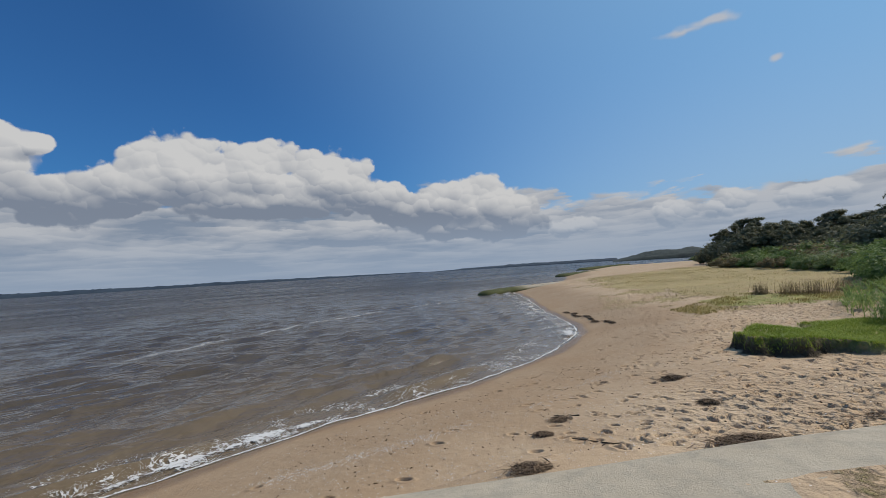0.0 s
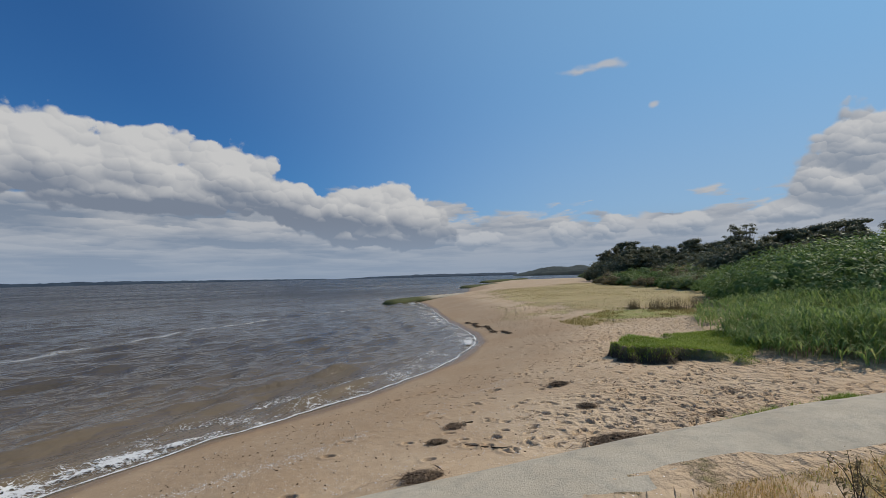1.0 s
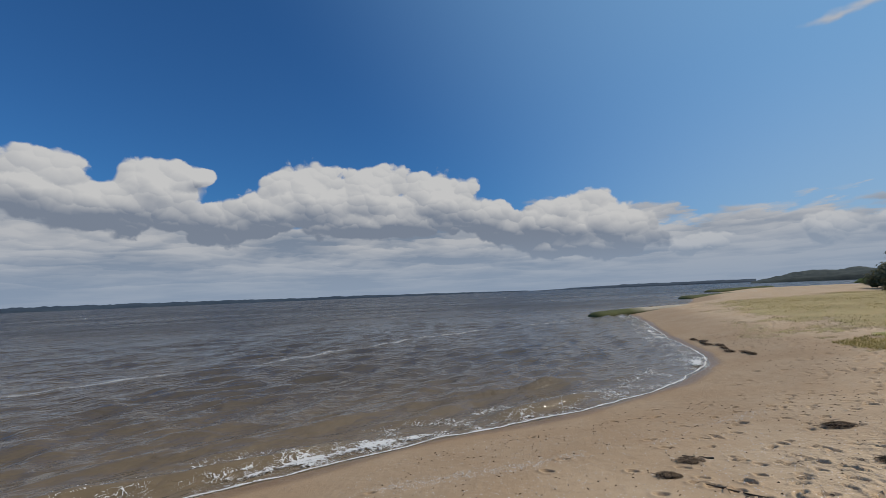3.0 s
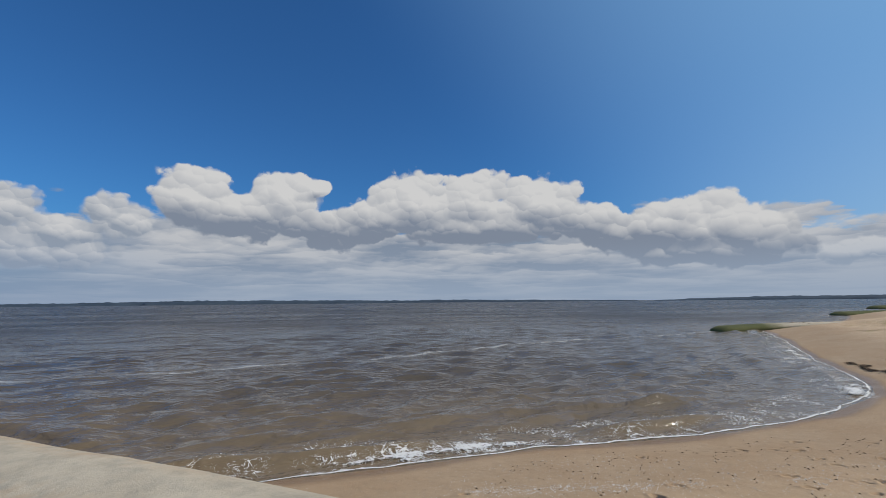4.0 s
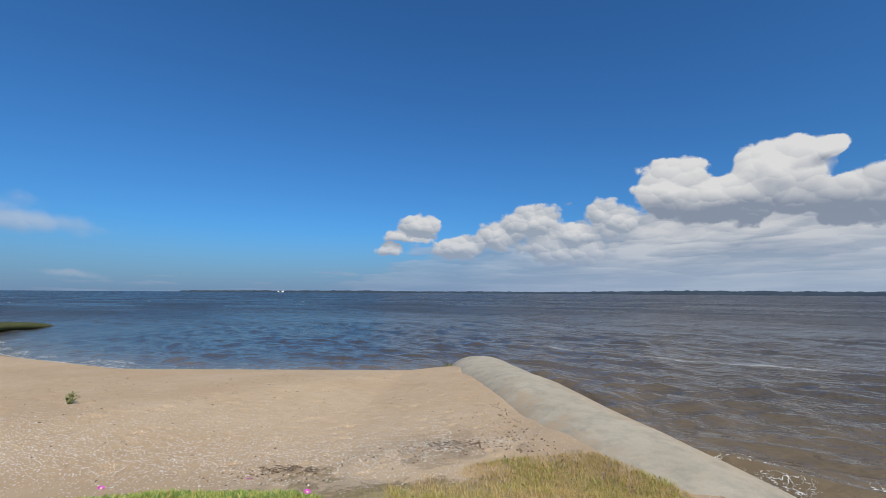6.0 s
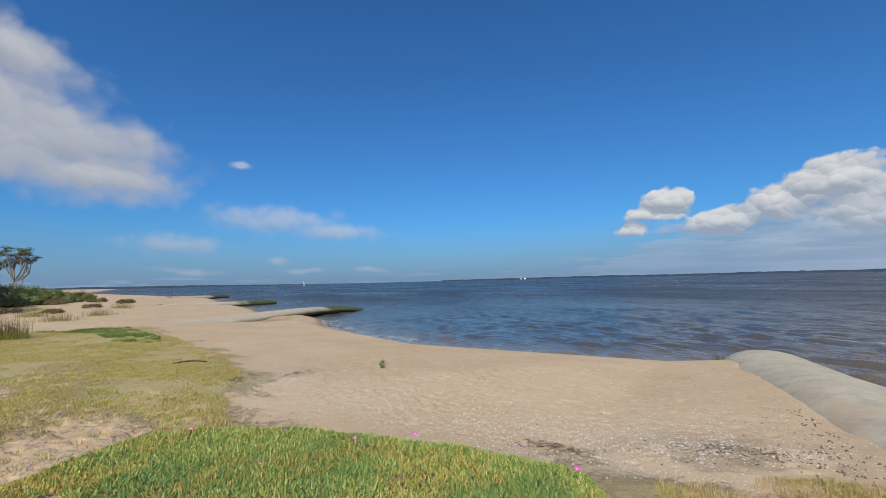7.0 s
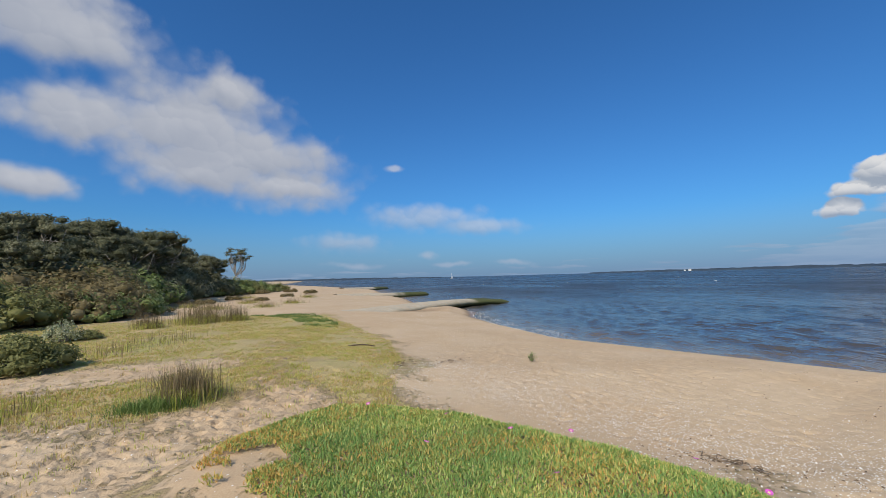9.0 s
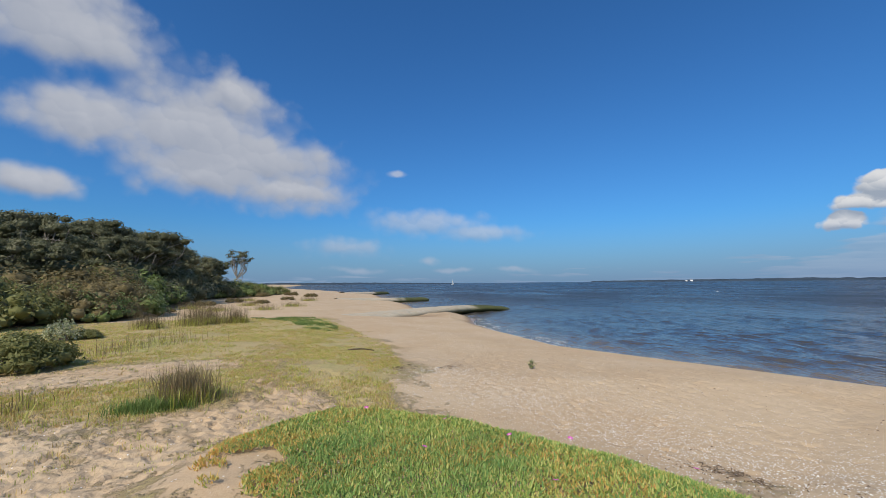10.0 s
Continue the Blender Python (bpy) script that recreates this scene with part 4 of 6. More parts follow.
# ---- geotextile tube groynes ----
def tube(line, half_width, half_height, algae_from, land_side=-1.0, algae_top=0.55):
    """A long sand-filled cloth tube; line holds x, y and the height of its centre. The first point is the free tip."""
    pts = np.array(resample(line, 0.25))
    tang = np.gradient(pts[:, :2], axis=0)
    tang /= np.linalg.norm(tang, axis=1)[:, None]
    left = np.stack([-tang[:, 1], tang[:, 0]], 1)
    run = np.concatenate([[0], np.cumsum(np.linalg.norm(np.diff(pts[:, :2], axis=0), axis=1))])
    k = 40
    an = np.linspace(0, 2 * math.pi, k, endpoint=False)
    rows, flank_mottle, drift, algae = [], [], [], []
    for (x0, y0, z0), l_, s in zip(pts, left, run):
        close = math.sqrt(max(0.0, 1 - max(0, 1 - s / (1.3 * half_width)) ** 2)) if s < 1.3 * half_width else 1.0
        w, h = half_width * max(close, 0.03), half_height * max(close, 0.03)
        bulge = 1 + 0.03 * math.sin(s * 0.8) + 0.012 * math.sin(s * 2.1 + 1)
        c_, s_ = np.cos(an), np.sin(an)
        u = np.sign(c_) * np.abs(c_) ** 0.85 * w * bulge
        v = np.sign(s_) * np.abs(s_) ** 0.9 * h * (1 + 0.02 * math.sin(s * 1.3))
        rows.append(np.stack([x0 + l_[0] * u, y0 + l_[1] * u, z0 + v - (1 - close) * 0.35], 1))
    v = np.concatenate(rows)
    v[:, 2] += 0.018 * (value_noise(v[:, 0] * 1.7, v[:, 1] * 1.7, 81) - 0.5)
    n = len(rows)
    i, j = np.meshgrid(np.arange(n - 1), np.arange(k), indexing="ij")
    faces = np.stack([i * k + j, i * k + (j + 1) % k, (i + 1) * k + (j + 1) % k, (i + 1) * k + j], -1).reshape(-1, 4)
    s_all, a_all = np.repeat(run, k), np.tile(an, n)
    low = 1 - sstep(v[:, 2] + 0.12 * value_noise(v[:, 0] * 2, v[:, 1] * 2, 83), 0.12, algae_top)
    algae = np.clip(np.maximum(low * 1.2, 1.0 - sstep(s_all + 1.5 * value_noise(v[:, 0], v[:, 1], 82), algae_from, algae_from + 2.5)), 0, 1)
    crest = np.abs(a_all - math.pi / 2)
    # weight of the darker mottling, weakest along the crest
    flank_mottle = sstep(np.where(a_all > math.pi / 2, math.pi / 2 - a_all, a_all - math.pi / 2) * land_side, -0.5, 0.35)
    return v, faces, dict(algae=algae, flank_mottle=flank_mottle, drift=np.exp(-((s_all - 8.5) / 2.5) ** 2) * sstep(crest, 0.1, 0.5) if algae_from < 1 else 0.55 * sstep(s_all, 5, 12))


def build_tubes():
    specs = [
        (list(zip(TUBE_X, TUBE_Y, TUBE_Z)),
         0.98, 0.58, -2.0, "pale grey geotextile sand tube groyne, partly buried in beach sand"),
        ([(-37.4, -30.2, -0.22), (-35.2, -30.0, 0.02), (-33, -29.8, 0.22), (-29, -29.4, 0.32), (-24, -27.4, 0.46), (-19, -25.6, 0.52), (-14, -23.9, 0.58), (-8, -22.9, 0.66), (0, -22.6, 0.70)],
         1.4, 0.38, 6.5, "pale sand tube groyne with a green algae covered end"),
        ([(-46.5, -54.0, 0.05), (-41, -53, 0.16), (-35, -52.0, 0.32), (-28, -51, 0.5)], 1.1, 0.5, 7, "low sand tube groyne with dark green algae"),
        ([(-69, -97, 0.05), (-60, -92, 0.2), (-50, -88, 0.4)], 1.3, 0.6, 8, "distant low tube groyne dark with algae"),
        ([(3.6, 45.5, 0.0), (6.0, 48.0, 0.10), (9.5, 50.2, 0.20), (14, 51.5, 0.3)], 1.0, 0.42, 6, "algae covered groyne end at the waterline"),
        ([(24, 92, 0.0), (31, 97, 0.15), (40, 100, 0.4)], 1.5, 0.6, 12, "distant dark groyne on the beach"),
        ([(46, 148, 0.0), (57, 155, 0.3), (67, 157, 0.5)], 2.0, 0.8, 30, "distant dark groyne on the beach"),
    ]
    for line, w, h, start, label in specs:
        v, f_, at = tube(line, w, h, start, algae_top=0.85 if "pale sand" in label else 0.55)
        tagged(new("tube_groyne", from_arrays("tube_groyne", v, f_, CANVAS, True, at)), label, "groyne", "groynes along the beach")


build_tubes()


# ---- vegetation ----
def leaves(centres, radii, count, size, rand, flat=0.55, aspect=2.2):
    """Small folded leaf quads spread over the shells of round clumps: arrays of corners and faces."""
    centres, radii = np.array(centres, float), np.array(radii, float)
    pick = rand.choice(len(centres), count, p=radii ** 2 / np.sum(radii ** 2))
    d = rand.normal(size=(count, 3))
    d /= np.linalg.norm(d, axis=1)[:, None]
    d[:, 2] = np.where(d[:, 2] < -0.25, -d[:, 2] * 0.6, d[:, 2])
    rad = radii[pick] * (0.80 + 0.32 * rand.random(count))
    pos = centres[pick] + d * rad[:, None] * np.array([1, 1, flat + 0.2])
    nrm = d + rand.normal(scale=0.38, size=(count, 3)) + np.array([0, 0, 0.30])
    nrm /= np.linalg.norm(nrm, axis=1)[:, None]
    t_ = np.cross(nrm, rand.normal(size=(count, 3)))
    t_ /= np.linalg.norm(t_, axis=1)[:, None]
    b_ = np.cross(nrm, t_)
    s = size * rand.uniform(0.6, 1.4, count)[:, None]
    v = np.stack([pos - t_ * s * aspect / 2, pos + b_ * s / 2 - nrm * s * 0.12, pos + t_ * s * aspect / 2 - nrm * s * 0.2, pos - b_ * s / 2 - nrm * s * 0.12], 1).reshape(-1, 3)
    return v, np.arange(count * 4).reshape(-1, 4)


def hearts(centres, radii, rand, size=0.70):
    """The close inner twigs and leaves of each clump: lumpy rounded bodies, joined."""
    bm = bmesh.new()
    for c_, r_ in zip(centres, radii):
        got = bmesh.ops.create_icosphere(bm, subdivisions=2, radius=1.0)["verts"]
        off = Vector(rand.uniform(0, 50, 3))
        for q in got:
            d = q.co.normalized()
            q.co = Vector(c_) + d * (r_ * size * (0.85 + 0.4 * noise.noise(d * 1.9 + off))) * 1.0
            q.co.z = c_[2] + (q.co.z - c_[2]) * 0.75
    return bm


def branch(bm, a_, b_, r0, r1, rand, bend=0.15, sides=6, steps=4):
    """A tapered, bent limb added to a bmesh; returns its end."""
    a_, b_ = Vector(a_), Vector(b_)
    axis = (b_ - a_).normalized()
    side = axis.orthogonal().normalized()
    up = axis.cross(side)
    off = Vector(rand.normal(size=3)) * bend * (b_ - a_).length
    last = None
    for k in range(steps + 1):
        t_ = k / steps
        c_ = a_.lerp(b_, t_) + off * math.sin(math.pi * t_)
        r_ = r0 + (r1 - r0) * t_
        ring = [bm.verts.new(c_ + (side * math.cos(2 * math.pi * j / sides) + up * math.sin(2 * math.pi * j / sides)) * r_) for j in range(sides)]
        if last:
            for j in range(sides):
                bm.faces.new((last[j], last[(j + 1) % sides], ring[(j + 1) % sides], ring[j]))
        last = ring
    bm.faces.new(last)
    return b_


def finish(bm, name, mat, smooth=True):
    me = bpy.data.meshes.new(name)
    bmesh.ops.recalc_face_normals(bm, faces=bm.faces)
    bm.to_mesh(me)
    bm.free()
    for f_ in me.polygons:
        f_.use_smooth = smooth
    me.materials.append(mat)
    return me


def make_tree(seed, height, spread, leaf, count, label, category, size=0.088, lean=0.25, bare=0, hollow=0.35, core=0.70):
    """A coastal tree: crooked trunk, limbs, and a crown of leaf clumps at the limb ends."""
    rand = np.random.default_rng(seed)
    root = base("tree", 0, 0, 0, label, category)
    bm = bmesh.new()
    fork = Vector((rand.normal() * lean, rand.normal() * lean, height * rand.uniform(0.28, 0.4)))
    branch(bm, (0, 0, -0.4), fork, 0.16 + 0.012 * height, 0.12, rand, 0.08, 8)
    centres, radii = [], []
    for k in range(9):
        an = k * 2.4 + rand.uniform(-0.5, 0.5)
        out = spread * rand.uniform(0.35, 1.0)
        tip = Vector((math.cos(an) * out, math.sin(an) * out, height * rand.uniform(hollow + 0.2, 0.92) - 0.10 * out)) + Vector((fork.x, fork.y, 0))
        branch(bm, fork, tip, 0.09, 0.035, rand, 0.14)
        for _ in range(7):
            twig = tip + Vector(rand.normal(size=3)) * spread * 0.22
            twig.z = min(twig.z, height * 0.93)
            branch(bm, fork.lerp(tip, rand.uniform(0.5, 0.95)), twig, 0.035, 0.012, rand, 0.1, 4, 2)
            centres.append(twig)
            radii.append(spread * rand.uniform(0.14, 0.27))
    for _ in range(bare):
        an = rand.uniform(0, 6.3)
        end = fork + Vector((math.cos(an) * spread * 1.1, math.sin(an) * spread * 1.1, rand.uniform(0.1, 0.5) * height))
        branch(bm, fork, end, 0.08, 0.02, rand, 0.2)
    part("trunk", finish(bm, "trunk", BARK), root, "crooked grey trunk and limbs")
    part("inner_foliage", finish(hearts(centres, radii, rand, core), "inner_foliage", leaf), root)
    v, f_ = leaves(centres, radii, count, size, rand)
    part("crown", from_arrays("crown", v, f_, leaf), root)
    return root


def make_shrub(seed, height, spread, leaf, count, label, category="shrub", size=0.135, clumps=22, core=0.66):
    """A dense low shrub of leaf clumps on short stems."""
    rand = np.random.default_rng(seed)
    root = base("shrub", 0, 0, 0, label, category)
    bm = bmesh.new()
    centres, radii = [], []
    for k in range(clumps):
        an, out = rand.uniform(0, 6.3), spread * math.sqrt(rand.random())
        hz = height * (1 - 0.65 * (out / spread) ** 2) * rand.uniform(0.6, 1.0)
        c_ = Vector((math.cos(an) * out, math.sin(an) * out, hz * 0.72))
        branch(bm, (c_.x * 0.3, c_.y * 0.3, -0.15), c_, 0.035, 0.012, rand, 0.12, 5, 2)
        centres.append(c_)
        radii.append(height * rand.uniform(0.22, 0.36))
    for k in range(clumps // 2):
        an = 2 * math.pi * k / (clumps // 2) + rand.uniform(-0.2, 0.2)
        centres.append(Vector((math.cos(an) * spread * 0.92, math.sin(an) * spread * 0.92, height * rand.uniform(0.10, 0.26))))
        radii.append(height * rand.uniform(0.2, 0.3))
    part("stem_mass", finish(bm, "stem_mass", BARK), root)
    part("inner_foliage", finish(hearts(centres, radii, rand, core), "inner_foliage", leaf), root)
    v, f_ = leaves(centres, radii, count, size, rand, 0.75)
    v[:, 2] = np.maximum(v[:, 2], -0.05)
    part("foliage", from_arrays("foliage", v, f_, leaf), root)
    return root


def place(proto, x, y, scale=1.0, turn=0.0, tall=1.0, sink=0.0, label="", group=""):
    mtx = Matrix.Translation((x, y, gz(x, y) - sink)) @ Matrix.Rotation(turn, 4, "Z") @ Matrix.Diagonal((scale, scale, scale * tall, 1))
    ob = copy_thing(proto, mtx)
    ob.matrix_basis = mtx
    return tagged(ob, label, "", group)


def discard(proto):
    for ob in (*proto.children_recursive, proto):
        bpy.data.objects.remove(ob)


def at(az, dist):
    return -math.sin(radians(az)) * dist, math.cos(radians(az)) * dist


def build_woods():
    trees = [make_tree(11, 7.0, 3.2, LEAF_DARK, 8200, "dark green coastal tree with a spreading crown", "tree"),
             make_tree(12, 7.6, 3.0, LEAF_DARK, 8200, "dark crooked coastal tree with bare pale limbs", "tree", bare=8),
             make_tree(13, 6.4, 3.4, LEAF_DARK, 8200, "broad dark coastal tree at the dune edge", "tree", bare=4)]
    airy = make_tree(14, 8.0, 2.0, LEAF_DARK, 2200, "slender lone tree with an open airy crown", "tree", hollow=0.5, bare=2, core=0.35)
    green = [make_shrub(21, 2.4, 2.4, LEAF_GREEN, 3000, "dense green coastal shrub", size=0.10),
             make_shrub(22, 2.0, 2.6, LEAF_BRIGHT, 3000, "bright green leafy shrub at the foot of the trees", size=0.10),
             make_shrub(23, 2.2, 2.2, LEAF_BROWN, 1700, "brownish twiggy heath shrub")]
    near = [make_shrub(24, 2.4, 2.4, LEAF_OLIVE, 3800, "dense olive green coastal shrub", size=0.085, clumps=34),
            make_shrub(25, 2.1, 2.6, LEAF_GREEN, 3800, "leafy green shrub at the dune foot", size=0.080, clumps=34),
            make_shrub(26, 2.3, 2.3, LEAF_BROWN, 4200, "brown twiggy heath shrub on the dune", size=0.055, clumps=34)]
    pale = make_shrub(28, 0.75, 0.7, LEAF_PALE, 1500, "small pale leafy shrub on dry sand", size=0.04, clumps=30, core=0.25)
    dark = make_shrub(29, 3.2, 2.6, LEAF_DARK, 4200, "dense dark rounded coastal thicket", size=0.10, clumps=30)
    hill = make_shrub(30, 2.0, 2.6, LEAF_BRIGHT, 6500, "bright green leafy shrub on the dune", size=0.055, clumps=44)
    bush = make_shrub(27, 0.75, 0.75, LEAF_OLIVE, 5200, "dense dark green bush on the grass", size=0.035, clumps=40)
    # woods behind the first beach: azimuth from the mound, distance, height of the tops
    rand = np.random.default_rng(5)
    line_a = [(-33.4, 94, 6.0), (-34.2, 92, 7.4), (-35.4, 88, 8.2), (-36.4, 86, 7.6), (-38.2, 84, 7.4), (-40.0, 80, 7.2), (-42, 76, 7.2), (-44, 72, 7.2), (-46, 68, 7.6),
              (-47.6, 62, 7.6), (-49.6, 60, 6.8), (-51.6, 58, 6.8), (-53.4, 58, 7.2), (-55.4, 58, 7.4), (-57.5, 56, 7.0), (-60, 54, 7.2)]
    for az, d, h in line_a:
        for k, (da, dd, f_) in enumerate(((0, 0, 1.0), (-0.7, -7, 0.76))):
            p_ = trees[(int(d) + k) % 3]
            x, y = at(az + da + rand.normal() * 0.2, d + dd)
            place(p_, x, y, h * f_ / (8.0 if az > -44 else 8.7), rand.uniform(0, 6.3), 1.0, 0.3, group="dark woods behind the beach")
    for az, d, h in line_a:
        x, y = at(az + rand.normal() * 0.4, d - 4)
        place(dark, x, y, h / 4.6 * rand.uniform(0.85, 1.1), rand.uniform(0, 6.3), group="dark woods behind the beach")
    for az, d, h in ((184, 34, 6.2), (180.5, 35, 6.2), (177, 37, 6.0), (174, 40, 6.4), (171, 45, 6.6), (168.5, 56, 6.0), (166, 62, 5.4)):
        x, y = at(az, d - 3)
        place(dark, x, y, h / 5.2, az, group="woods behind the sandy grass")
    x, y = at(-47.2, 60)
    place(airy, x, y, 0.86, 1.0, group="dark woods behind the beach")
    for az in np.arange(-60, -33.0, 1.1):
        for k in range(3):
            d = np.interp(az, [-60, -46, -38, -31], [40, 50, 62, 84]) - 5 * k + rand.uniform(-2, 2)
            x, y = at(az + rand.uniform(-0.5, 0.5), d)
            place(green[int(rand.integers(0, 3))], x, y, rand.uniform(0.7, 1.25) * (1.1 - 0.22 * k), rand.uniform(0, 6.3), group="shrubs below the dark woods")
    for az, d, s in ((-30.4, 150, 0.8), (-31.2, 130, 1.0), (-32.0, 112, 1.0), (-33.0, 98, 1.0)):
        place(green[0], *at(az, d), s, d, 0.8, group="shrubs below the dark woods")
    for az, d, s in ((-42.0, 47, 2.2), (-43.4, 45, 2.0), (-40.6, 50, 1.6), (-35.4, 68, 1.8)):
        place(pale, *at(az, d), s, d, 1.0, label="pale silvery leafy shrub below dark trees", group="pale shrubs at the foot of the woods")
    # leafy shrub hill
    for az in np.arange(-63, -49.0, 1.5):
        for k, d in enumerate((27, 30, 34)):
            top = np.interp(az, [-63, -57, -52, -49, -46.5], [5.7, 5.5, 5.2, 4.0, 2.4])
            x, y = at(az + rand.uniform(-0.5, 0.5), d + rand.uniform(-1, 1))
            place(hill, x, y, (top - gz(x, y)) / 2.3 * (0.72 + 0.13 * k), rand.uniform(0, 6.3), group="leafy shrub hill")
    # woods behind the second beach
    line_b = [(186, 34, 6.6), (182, 36, 6.9), (179.4, 38, 7.0), (177.4, 39, 7.0), (175.4, 41, 7.4), (173.4, 43, 7.8), (171.4, 46, 8.0), (169.8, 52, 7.6), (168.2, 58, 6.6), (166.6, 62, 6.2), (165.2, 66, 5.4)]
    for az, d, h in line_b:
        for k, (da, dd, f_) in enumerate(((0, 0, 1.0), (1.4, 7, 1.0), (0.8, -5, 0.72))):
            x, y = at(az + da + rand.normal() * 0.3, d + dd)
            place(trees[(int(d) + k + 1) % 3], x, y, h * f_ / 8.1, rand.uniform(0, 6.3), 1.0, 0.3, group="woods behind the sandy grass")
    x, y = at(162.7, 74)
    place(airy, x, y, 0.90, 2.0, group="woods behind the sandy grass")
    for az in np.arange(158.4, 188, 1.25):
        for k in range(3):
            d = np.interp(az, [158, 163, 172.4, 174.0, 176, 188], [78, 68, 58, 37, 33, 31]) - 3.2 * k + rand.uniform(-1.5, 1.5)
            s = np.interp(az, [158, 162, 168, 172, 188], [0.45, 1.05, 1.3, 1.25, 1.25]) * (1.15 - 0.22 * k) * rand.uniform(0.85, 1.1)
            x, y = at(az + rand.uniform(-0.5, 0.5), d)
            kind_ = 2 if (az > 173 and rand.random() < np.interp(az, [173, 178], [0.3, 0.75])) else int(rand.random() < 0.4)
            place(near[kind_], x, y, s, rand.uniform(0, 6.3), group="shrubs below the dune woods")
    place(bush, *at(181.3, 12.2), 1.1, 0.4, 1.0, label="dense dark green bush on the grass", group="low bushes on the dune grass")
    place(pale, *at(178.2, 17.4), 0.62, 1.4, 1.6, label="small pale leafy shrub on dry sand", group="low bushes on the dune grass")
    place(bush, *at(176.6, 17.6), 0.55, 2.4, 0.8, label="small green shrub on dry sand", group="low bushes on the dune grass")
    for az, d, s in ((159.8, 62, 0.42), (156.6, 66, 0.4), (154.2, 58, 0.36), (163, 44, 0.3), (166, 38, 0.3), (160, 40, 0.26), (157, 48, 0.28), (170, 30, 0.24), (-36, 70, 0.35), (-34, 62, 0.3), (-33, 74, 0.35)):
        place(green[2], *at(az, d), s, d, 0.9, label="low dark saltbush clump on pale sand", group="scattered saltbush")
    for p_ in (*trees, airy, *green, *near, bush, pale, dark, hill):
        discard(p_)


build_woods()


def blades(xy, height, width, rand, lean=0.35, z=None, steps=2):
    """Tapering blades of grass standing at the given places."""
    n = len(xy)
    h = height * rand.uniform(0.5, 1.25, n)
    an = rand.uniform(0, 2 * math.pi, n)
    ln = rand.normal(0, lean, n) * h
    w = width * rand.uniform(0.7, 1.3, n)
    fx, fy = np.cos(an + 1.57) * w / 2, np.sin(an + 1.57) * w / 2
    gx, gy = np.cos(an) * ln, np.sin(an) * ln
    z = ground_height(xy[:, 0], xy[:, 1]) if z is None else z
    x, y = xy[:, 0], xy[:, 1]
    v = np.stack([np.stack([x - fx, y - fy, z - 0.02], 1), np.stack([x + fx, y + fy, z - 0.02], 1),
                  np.stack([x + gx * 0.4 + fx * 0.7, y + gy * 0.4 + fy * 0.7, z + h * 0.6], 1), np.stack([x + gx, y + gy, z + h], 1),
                  np.stack([x + gx * 0.4 - fx * 0.7, y + gy * 0.4 - fy * 0.7, z + h * 0.6], 1)], 1).reshape(-1, 3)
    k = np.arange(n)[:, None] * 5
    tri = np.concatenate([k + [0, 1, 2], k + [0, 2, 4], k + [4, 2, 3]])
    return v, tri


def scatter(count, line, rand, keep=None):
    """Random places inside an outline."""
    line = list(line)
    lo, hi = np.min(line, 0), np.max(line, 0)
    got = np.zeros((0, 2))
    while len(got) < count:
        p_ = rand.uniform(lo, hi, (count * 2, 2))
        ok = within(p_[:, 0], p_[:, 1], line)
        if keep is not None:
            ok &= rand.random(len(p_)) < keep(p_[:, 0], p_[:, 1])
        got = np.concatenate([got, p_[ok]])
    return got[:count]


def tufted(centres, per, radius, rand):
    """Places gathered in small tufts round the given centres."""
    c_ = np.repeat(centres, per, axis=0)
    return c_ + rand.normal(size=c_.shape) * np.repeat(rand.uniform(0.4, 1.2, len(centres)), per)[:, None] * radius


def stuff(name, v, f_, mat, label, category, smooth=False):
    return tagged(new(name, from_arrays(name, v, f_, mat, smooth)), label, category, kind="stuff")


def patchy(scale, lo, hi, seed):
    return lambda x, y: sstep(0.6 * value_noise(x * scale + 11, y * scale + 5, seed) + 0.4 * value_noise(x * scale * 3, y * scale * 3, seed + 1), lo, hi)


